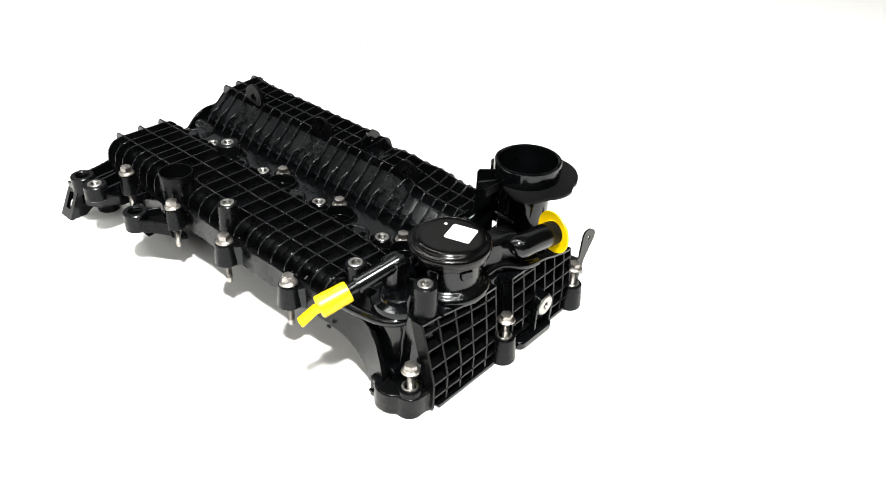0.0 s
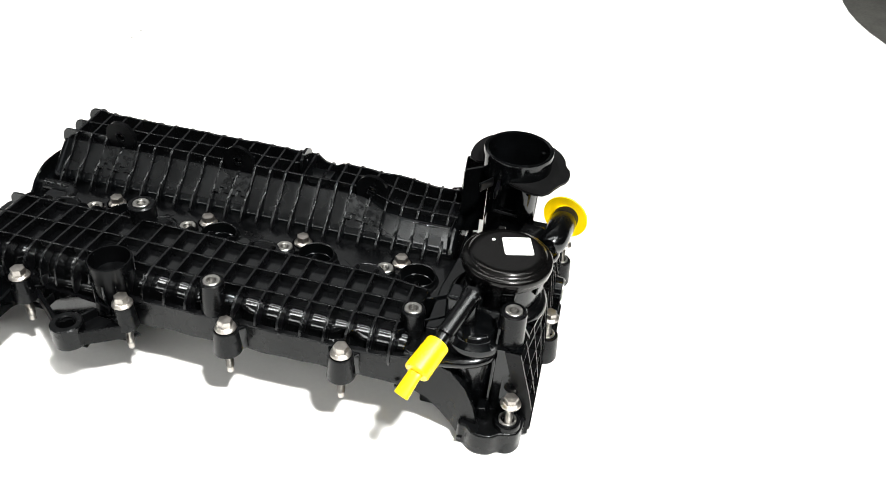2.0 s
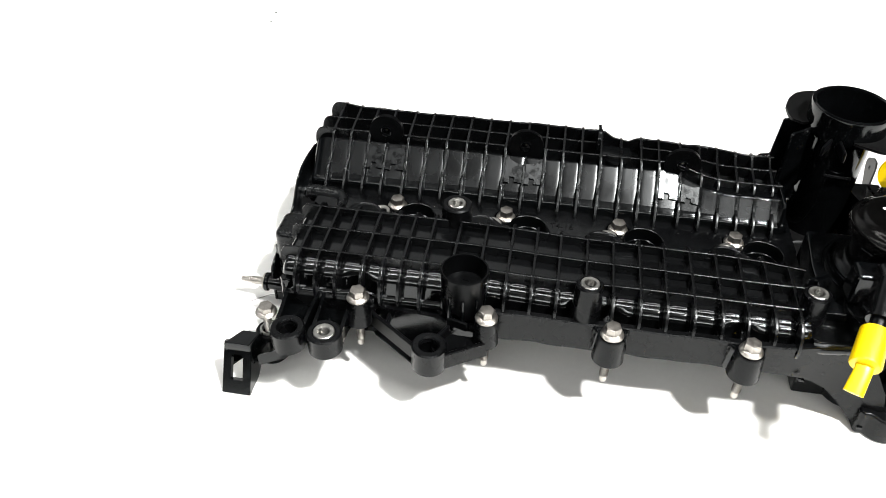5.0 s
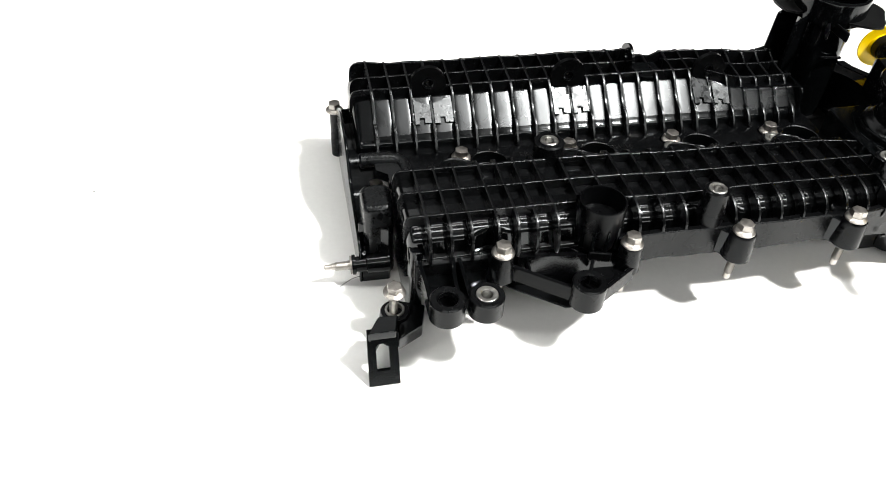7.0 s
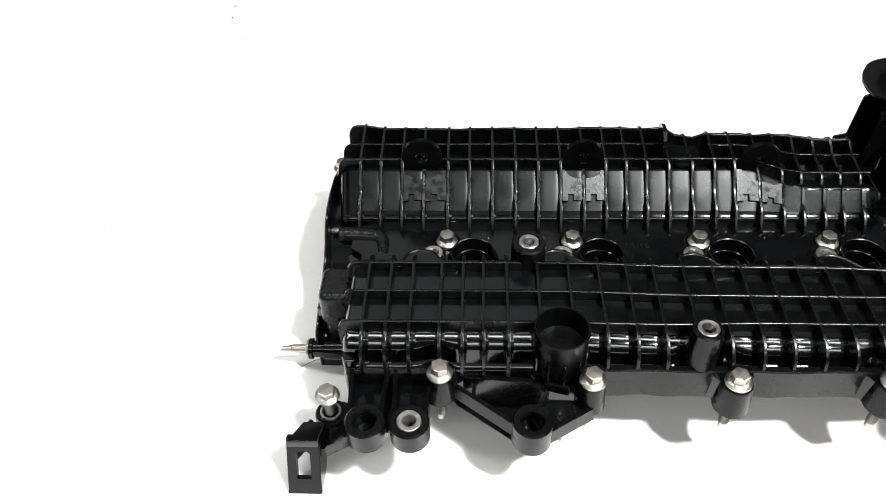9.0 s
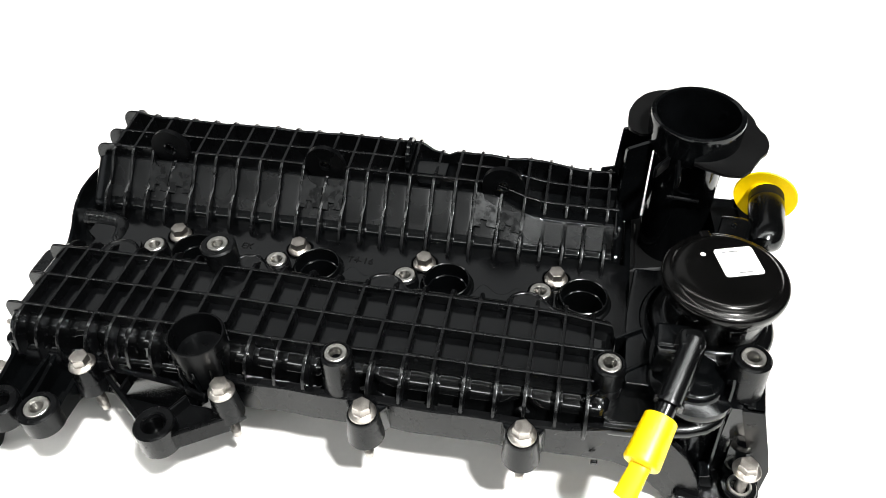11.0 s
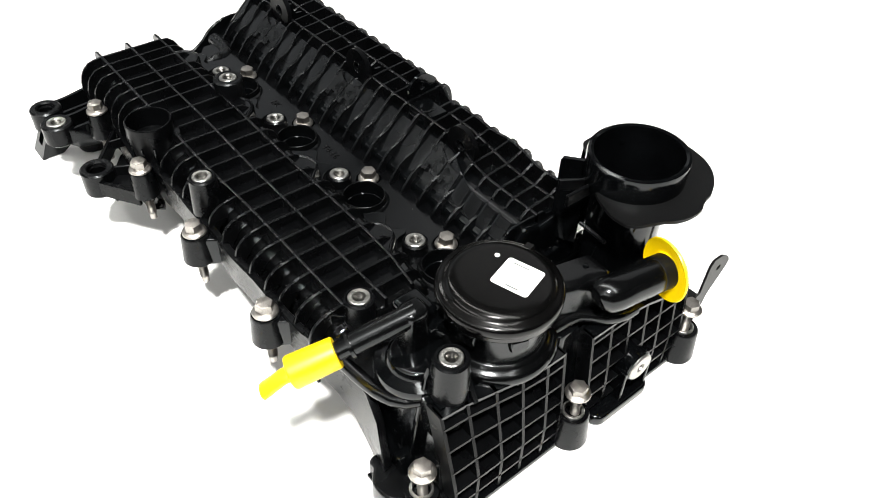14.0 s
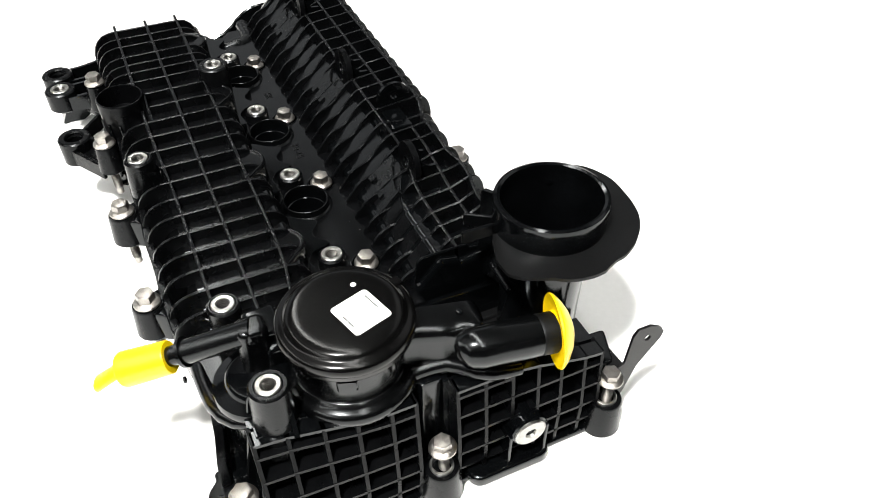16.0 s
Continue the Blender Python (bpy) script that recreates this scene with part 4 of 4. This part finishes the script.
on_cover("rear_deck", prism([(0.300, -0.002), (0.3665, -0.002), (0.3665, 0.100), (0.300, 0.104)], "z", 0.0010, 0.0300, None, 0.0015), RUBBER)
on_cover("rear_corner", prism([(0.350, 0.076), (0.3740, 0.087), (0.3740, 0.100), (0.352, 0.108)], "z", 0.0010, 0.0500, None, 0.003, 2))
on_cover("partition", prism([(0.296, 0.000), (0.300, 0.0), (0.300, 0.100), (0.296, 0.100)], "z", 0.0300, 0.0560, None, 0.0008, 1))
on_cover("housing_lip", lathe([(0.0, 0.070), (0.0318, 0.0745), (0.0331, 0.0768), (0.0337, 0.0792), (0.0335, 0.0812), (0.0326, 0.0829), (0.0312, 0.0839), (0.0299, 0.0845), (0.0288, 0.0855), (0.0277, 0.0867), (0.0264, 0.0873), (0.0, 0.0873)], pose(*PC, 0), 64), GLOSS, "", 60)
on_cover("breather_valve", lathe([(0.0, 0.080), (0.0262, 0.080), (0.0265, 0.1040), (0.0270, 0.1050), (0.0276, 0.1056), (0.0276, 0.1085), (0.0290, 0.1105), (0.0, 0.112)], pose(*PC, 0), 64), GLOSS, "round black breather valve housing")
on_cover("valve_cap", lathe([(0.0000, 0.1090), (0.0308, 0.1090), (0.0316, 0.1094), (0.0320, 0.1102), (0.0320, 0.1122), (0.0324, 0.1130), (0.0329, 0.1138), (0.0330, 0.1158), (0.0328, 0.1170), (0.0323, 0.1180), (0.0315, 0.1187), (0.0304, 0.1192), (0.0294, 0.1195), (0.0286, 0.1199), (0.0279, 0.1206), (0.0272, 0.1214), (0.0262, 0.1221), (0.0248, 0.1226), (0.0232, 0.1229), (0.0205, 0.1230), (0.0000, 0.1230)], pose(*PC, 0), 80), CAPGLOSS, "glossy black round breather cap")
for a in (-75, -20, 35, 150, 215):
    c, s = math.cos(radians(a)), math.sin(radians(a))
    clip = on_cover("clip", block(-0.0010, 0.0022, -0.0048, 0.0048, 0.0985, 0.1060, None, 0.0008, 1), GLOSS)
    clip.matrix_basis = pose(PC[0] + 0.0270 * c, PC[1] + 0.0270 * s, 0, 0, 0, a)
nub = on_cover("cap_tab", prism(rounded(-0.0075, 0.0075, -0.0028, 0.0028, 0.0012), "z", 0.1160, 0.1203, None, 0.0008, 1), CAPGLOSS)
nub.matrix_basis = pose(PC[0] - 0.0080, PC[1] + 0.0245, 0, 0, 0, 108)
on_cover("paint_dot", lathe([(0.0, 0.1238), (0.0007, 0.1236), (0.0014, 0.1231), (0.0014, 0.1227)], pose(0.3298, -0.0312, 0), 14), LABEL, "small white paint dot")
for r in (0.0350, 0.0385, 0.0420):
    pts = [(PC[0] + r * math.cos(radians(a)), PC[1] + r * math.sin(radians(a)), 0.0790 - (r - 0.035) * 1.2) for a in range(140, 216, 6)]
    on_cover("ring_rib", sweep(pts, 0.0011, 8, squash=3.5))
on_cover("gusset", bar((0.293, -0.083), (0.311, -0.070), 0.0022, 0.060, 0.0790))
on_cover("gusset", bar((0.290, -0.060), (0.305, -0.050), 0.0022, 0.056, 0.0800))
on_cover("gusset", bar((0.284, -0.095), (0.276, -0.103), 0.0018, 0.066, 0.0800))

# end wall grid; its near half leans in towards the corner
def wall_x(y, z):
    return 0.3805 - max(0.0, z - 0.030) * (0.12 + 0.18 * (1 - step(y, -0.096, -0.030)))


def wall_grid(ys, zs, tops):
    """Ribs over the end wall: upright ones at ys, level ones at zs; tops gives the height of the wall."""
    for y in ys:
        rows = [z for z in zs if z < tops(y) - 0.004] + [tops(y)]
        on_cover("rib", loft([[(wall_x(y, z) - 0.0110, y - 0.0010, z), (wall_x(y, z), y - 0.0010, z), (wall_x(y, z), y + 0.0010, z), (wall_x(y, z) - 0.0110, y + 0.0010, z)] for z in [0.003] + rows]), SATIN)
    for z in zs:
        run = [y for y in ys if z < tops(y) - 0.003]
        on_cover("rib", loft([[(wall_x(y, z) - 0.0110, y, z - 0.0010), (wall_x(y, z), y, z - 0.0010), (wall_x(y, z), y, z + 0.0010), (wall_x(y, z) - 0.0110, y, z + 0.0010)] for y in run]), SATIN)


def near_top(y):
    return 0.0790


YS = [-0.0955, -0.0800, -0.0635, -0.0480, -0.0315, -0.0190]
YS2 = [0.0030, 0.0185, 0.0340, 0.0490, 0.0630, 0.0775, 0.0880]
ZS = [0.0140, 0.0280, 0.0420, 0.0565, 0.0705]
for run, tops in ((YS, near_top), (YS2, wall_top)):
    on_cover("end_wall", loft([[(0.350, y, tops(y)), (0.350, y, 0.001)] + [(wall_x(y, z) - 0.0100, y, z) for z in [0.001, 0.030, 0.050, tops(y)]] for y in run]))
    wall_grid(run, ZS, tops)
    on_cover("rib", loft([[(wall_x(y, tops(y)) - 0.008, y, tops(y) - 0.0020), (wall_x(y, tops(y)) + 0.0003, y, tops(y) - 0.0020), (wall_x(y, tops(y)) + 0.0003, y, tops(y)), (wall_x(y, tops(y)) - 0.008, y, tops(y))] for y in run]))
on_cover("foot_strip", block(0.3680, 0.3820, -0.0900, 0.0920, 0.0003, 0.0045, None, 0.0012, 2))
on_cover("foot", prism(rounded(0.3700, 0.3885, 0.0080, 0.0570, 0.007), "z", 0.0003, 0.0085, None, 0.0020, 3))
on_cover("insert_boss", lathe([(0.0, 0.0), (0.0112, 0.0), (0.0106, 0.0125), (0.0098, 0.0132), (0.0, 0.0132)], pose(0.3725, 0.0415, 0.0325, 0, 90, 0), 28))
on_cover("end_insert", lathe([(0.0092, 0.0110), (0.0092, 0.0140), (0.0086, 0.0146), (0.0034, 0.0146), (0.0030, 0.0140), (0.0026, 0.0100), (0.0, 0.0100)], pose(0.3725, 0.0415, 0.0325, 0, 90, 0), 32), ALLOY)
for y in (0.0305, 0.0525):
    on_cover("gusset", block(0.3720, 0.3860, y - 0.0010, y + 0.0010, 0.0060, 0.0330, None, 0.0005, 1))
lip = [(PC[0] + 0.0300 * math.cos(radians(a)), PC[1] + 0.0300 * math.sin(radians(a)), 0.0800) for a in range(0, 57, 8)]
lip += [(0.3590, -0.0100, 0.0810), (0.3595, -0.0040, 0.0815), (0.3612, 0.0030, 0.0820), (0.3650, 0.0090, 0.0815), (0.3700, 0.0150, 0.0800), (0.3730, 0.0220, 0.0785), (0.3738, 0.0300, 0.0765), (0.3738, 0.0380, 0.0745)]
on_cover("lip_bead", sweep(lip, [0.0020, 0.0030, 0.0038] + [0.0042] * (len(lip) - 4) + [0.0036], 18), GLOSS)
on_cover("tower_fin", prism([(0.3560, 0.0770), (0.3560, 0.1000), (0.3590, 0.0960), (0.3690, 0.0780)], "y", -0.0770, -0.0745))
on_cover("tower_fin", prism([(-0.0900, 0.0200), (-0.0900, 0.0960), (-0.0925, 0.0900), (-0.1030, 0.0200)], "x", 0.3470, 0.3494, None, 0.0006, 1))
on_cover("tower_fin", loft([[(0.3540, -0.0900, z), (x, -0.0900, z), (x, y, z), (0.3560, y, z)] for x, y, z in ((0.3720, -0.1000, 0.0200), (0.3680, -0.0975, 0.0400), (0.3640, -0.0950, 0.0600), (0.3620, -0.0930, 0.0800))]))
# duct and elbow
loops = []
for i in range(19):
    t = i / 18
    y = -0.0220 + 0.0460 * t
    xb = 0.3360 + 0.0110 * t
    xf = 0.3560 + 0.0055 * step(t, 0.15, 0.60) + 0.0045 * step(t, 0.60, 0.95) - 0.0070 * step(t, 0.93, 1.0)
    top = 0.1062 - 0.0020 * step(t, 0.93, 1.0)
    foot = [(xf + 0.0025, 0.0780), (xf + 0.0008, 0.0830), (xf, 0.0890), (xf, 0.0985)]
    loops.append([(x, y, z) for x, z in [(xb, 0.0780)] + foot + arc(xf - 0.0060, top - 0.0060, 0.0060, 8, 84, 7) + [(xf - 0.0075, top), (xb + 0.0010, top), (xb, top - 0.0010)]])
on_cover("duct", loft(loops), GLOSS, "", 60)
on_cover("plate_pip", lathe([(0.0, 0.1085), (0.0015, 0.1080), (0.0019, 0.1070), (0.0019, 0.1060)], pose(0.3526, 0.0137, -0.0010), 14))
on_cover("elbow_pipe", sweep([(0.3690, 0.0050, 0.0985), (0.3695, 0.0070, 0.0995), (0.3705, 0.0100, 0.1003), (0.3720, 0.0150, 0.1005), (0.3730, 0.0250, 0.1000), (0.3745, 0.0360, 0.0992), (0.3752, 0.0440, 0.0986), (0.3752, 0.0441, 0.0986), (0.3765, 0.0560, 0.0977)], [0.0038, 0.0076, 0.0096, 0.0104, 0.0105, 0.0105, 0.0104, 0.0097, 0.0096], 32), GLOSS)
on_cover("pipe_sleeve", sweep([(0.3754, 0.0450, 0.0984), (0.3755, 0.0456, 0.0984), (0.3764, 0.0528, 0.0978), (0.3765, 0.0534, 0.0978)], [0.0098, 0.0104, 0.0104, 0.0098], 32), RUBBER)
disc = thing("dust_cap", 0.3768, 0.0575, 0.0976)
tagged(disc, "yellow plastic mushroom dust cap on a black elbow pipe", "cap")
part("brim", lathe([(0.0000, 0.0050), (0.0060, 0.0048), (0.0110, 0.0030), (0.0156, 0.0002), (0.0184, -0.0022), (0.0190, -0.0032), (0.0186, -0.0040), (0.0150, -0.0034), (0.0104, -0.0030), (0.0100, -0.0050), (0.0000, -0.0050)], pose(0, 0, 0, -88, 0, -15), 56), YELLOW, disc)
part("collar", lathe([(0.0094, -0.0045), (0.0104, -0.0045), (0.0106, 0.0), (0.0094, 0.0)], pose(0, 0, 0, -88, 0, -15), 36, closed=True), YELLOW, disc)

# filler neck
TC = (0.3288, 0.0758)
on_cover("filler_neck", lathe([(0.0, 0.010), (0.0215, 0.010), (0.0225, 0.1165), (0.0275, 0.1180), (0.0287, 0.1196), (0.0289, 0.1250), (0.0294, 0.1376), (0.0288, 0.1397), (0.0273, 0.1404), (0.0258, 0.1397), (0.0252, 0.1365), (0.0249, 0.1250), (0.0210, 0.1150), (0.0206, 0.03), (0.0, 0.03)], pose(*TC, 0.0005) @ Matrix.Diagonal((0.98, 1.03, 1.0, 1.0)), 72), NYLON)
for a in (150, 40):
    c, s = math.cos(radians(a)), math.sin(radians(a))
    on_cover("neck_lug", sweep([(TC[0] + 0.0253 * c, TC[1] + 0.0253 * s, 0.1300), (TC[0] + 0.0240 * c, TC[1] + 0.0240 * s, 0.1300)], 0.0016, 8))
EDGE = [(-92, 0.0320), (-80, 0.0362), (-64, 0.0428), (-55, 0.0458), (-46, 0.0451), (-37, 0.0434), (-28, 0.0430), (-19, 0.0446), (-10, 0.0448), (-2, 0.0444), (8, 0.0438), (14, 0.0424), (21, 0.0420), (30, 0.0438), (43, 0.0450), (60, 0.0462), (75, 0.0474), (90, 0.0485), (107, 0.0505), (125, 0.0500), (138, 0.0480), (150, 0.0455), (165, 0.0420), (180, 0.0395), (190, 0.034)]
fine = []
for (a0, r0), (a1, r1) in zip(EDGE, EDGE[1:]):
    for i in range(4):
        t = i / 4
        fine.append((a0 + (a1 - a0) * t, r0 + (r1 - r0) * (t * t * (3 - 2 * t) * 0.5 + t * 0.5)))
EDGE = fine + [EDGE[-1]]
outline = [(TC[0] + r * math.cos(radians(a)), TC[1] + r * math.sin(radians(a))) for a, r in EDGE]
inner = [(TC[0] + 0.0275 * math.cos(radians(a)), TC[1] + 0.0275 * math.sin(radians(a))) for a, r in EDGE]
bm = bmesh.new()
cols = []
for (ox, oy), (ix, iy), (a, r) in zip(outline, inner, EDGE):
    sag = 0.0008 * math.sin(radians(a * 5))
    row = []
    for f, dz in ((0.0, 0.0), (0.35, -0.0008), (0.7, -0.0010), (1.0, -0.0006)):
        x, y = ix + (ox - ix) * f, iy + (oy - iy) * f
        row.append((x, y, 0.1255 + dz - sag * f))
    cols.append([bm.verts.new(p) for p in row] + [bm.verts.new((x, y, z - 0.0020)) for x, y, z in row[::-1]])
for p, q in zip(cols, cols[1:]):
    for i in range(8):
        j = (i + 1) % 8
        bm.faces.new((p[i], p[j], q[j], q[i]))
bm.faces.new(cols[0][::-1])
bm.faces.new(cols[-1])
on_cover("neck_flange", bm, RUBBER, "soft black flange with a wavy edge")
on_cover("neck_bracket", prism([(0.2750, 0.0600), (0.2755, 0.0870), (0.2838, 0.0890), (0.2858, 0.1195), (0.2868, 0.1210), (0.2990, 0.1228), (0.3060, 0.1228), (0.3060, 0.0600)], "y", 0.0805, 0.0829, None, 0.0008, 1))
d = (Vector((0.3040, 0.0657, 0)) - Vector((0.2884, 0.0585, 0))).normalized()
loops = []
for e, z in ((0.0, 0.1195), (0.0012, 0.1212), (0.0090, 0.1225), (0.0175, 0.1238)):
    c = Vector((0.2884, 0.0585, 0)) + d * e
    n = Vector((-d.y, d.x, 0)) * 0.0012
    loops.append([(c.x - n.x, c.y - n.y, 0.0600), (c.x - n.x, c.y - n.y, z), (c.x + n.x, c.y + n.y, z), (c.x + n.x, c.y + n.y, 0.0600)])
on_cover("neck_bracket", loft(loops))
for p, q, z in (((0.3054, 0.0384), (0.3139, 0.0512), 0.1238), ((0.3189, 0.0308), (0.3193, 0.0540), 0.1242)):
    on_cover("neck_rib", bar(p, q, 0.0022, z - 0.0080, z), SATIN)
# Thin bar added in place of a highlight line on the neck, depth guessed.
on_cover("neck_rib", sweep([(0.3170, 0.0505, 0.0928), (0.3370, 0.0505, 0.0912)], 0.0013, 8), RIB)
on_cover("neck_wall", prism([(0.3020, 0.0420), (0.3560, 0.0540), (0.3560, 0.0700), (0.3000, 0.0700)], "z", 0.0250, 0.0320, None, 0.0015, 1), RUBBER)
on_cover("neck_wall", prism([(0.2870, 0.0380), (0.3060, 0.0440), (0.3060, 0.0900), (0.2870, 0.0900)], "z", 0.0250, 0.0340, None, 0.0015, 1), RUBBER)
# tag plate of sheet steel behind the end wall
tag = on_cover("tag_plate", holed([(0.0955, 0.0200), (0.1075, 0.0200), (0.1135, 0.0420), (0.1255, 0.0600), (0.1265, 0.0650), (0.1240, 0.0690), (0.1165, 0.0735), (0.1085, 0.0735), (0.1060, 0.0690), (0.1045, 0.0480), (0.0960, 0.0440)], [circle(0.1160, 0.0640, 0.0021, 16)], "x", 0.3762, 0.3778), DARKMETAL, "black sheet metal tag with a hole")
on_cover("tag_arm", prism([(0.3560, 0.0860), (0.3775, 0.0960), (0.3775, 0.1050), (0.3600, 0.1040)], "z", 0.0420, 0.0470, None, 0.001, 1), DARKMETAL)

# outlet pipe and its yellow plug
on_cover("pipe_column", prism(rounded(0.3180, 0.3315, -0.0885, -0.0735, 0.0045), "z", 0.0800, 0.1135, None, 0.0035, 4), GLOSS)
on_cover("pipe_block", block(0.3080, 0.3270, -0.0830, -0.0660, 0.0820, 0.1060, None, 0.0030, 3))
on_cover("pipe_block", block(0.3180, 0.3320, -0.0780, -0.0560, 0.0850, 0.0990, None, 0.0035, 3))
on_cover("outlet_pipe", sweep([(0.3262, -0.0800, 0.1095), (0.3150, -0.1120, 0.0978), (0.3149, -0.1121, 0.0978), (0.3115, -0.1210, 0.0940)], [0.0064, 0.0062, 0.0050, 0.0050], 24), GLOSS)
on_cover("pipe_ring", sweep([(0.3153, -0.1112, 0.0981), (0.3147, -0.1127, 0.0975)], 0.0076, 24), GLOSS)
plug = thing("transport_plug", 0.3105, -0.1310, 0.0935)
tagged(plug, "yellow plastic transport plug with a pull tab on a thin pipe", "plug")
a, b = Vector((0.3122, -0.1185, 0.0946)) - plug.location, Vector((0.3037, -0.1411, 0.0868)) - plug.location
d = (b - a).normalized()
part("cap", sweep([a - d * 0.0, a + d * 0.0006, b - d * 0.0015, b - d * 0.0004, b], [0.0078, 0.0083, 0.0090, 0.0084, 0.0074], 36), YELLOW, plug)
part("tab", sweep([b - d * 0.001, b + d * 0.003, Vector((0.2978, -0.1535, 0.0768)) - plug.location], [0.0052, 0.0050, 0.0056], 20, squash=0.55), YELLOW, plug)

# sticker on the cap, its code left blank
label = on_cover("label", prism(rounded(-0.0104, 0.0104, -0.0102, 0.0102, 0.0018), "z", 0.0, 0.0003), LABEL, "small white printed sticker")
label.matrix_basis = pose(0.3478, -0.0340, 0.1231, 0, 0, 17)
for x, y, w in ((-0.002, 0.0075, 0.010), (0.001, -0.0080, 0.008)):
    part("print_line", block(x - w / 2, x + w / 2, y - 0.0004, y + 0.0004, 0.0003, 0.00038, None, 0), INK, label)

# a fibre on the table
fibre = finish("fibre", sweep([(-0.086, -0.056, 0.0003), (-0.092, -0.058, 0.0003), (-0.099, -0.063, 0.0003), (-0.105, -0.068, 0.0003), (-0.109, -0.072, 0.0003)], 0.00022, 6), INK)
tagged(fibre, "fine grey fibre lying on the white table", "fibre")

# dust on the cover and crumbs on the table
rng = random.Random(4)
bm = bmesh.new()
for i in range(46):
    x, kind = rng.uniform(-0.05, 0.28), i % 3
    if kind == 0:
        y, z = rng.uniform(0.003, 0.012), 0.0576
    elif kind == 1:
        y, z = rng.uniform(-0.093, -0.050), 0.0751
    else:
        y = rng.uniform(0.050, 0.076)
        z = dip(x, y, 0.0828)
    s = rng.uniform(0.00012, 0.00035)
    bm = lathe([(0.0, 0.0), (s, s * 0.3), (0.0, s * 0.8)], pose(x, y, z), 6, bm)
on_cover("dust", bm, DUST, "pale dust specks")["kind"] = "stuff"
for x, y, s in ((-0.267, 0.467, 0.0016), (-0.285, 0.074, 0.0009), (-0.264, 0.438, 0.0016), (-0.238, 0.390, 0.0010)):
    crumb = finish("crumb", lathe([(0.0, 0.0), (s, 0.0), (s * 0.8, s * 0.4), (0.0, s * 0.5)], pose(x, y, 0.0001), 7), INK)
    tagged(crumb, "tiny grey crumb lying on the white table", "crumb", "crumbs on the table")
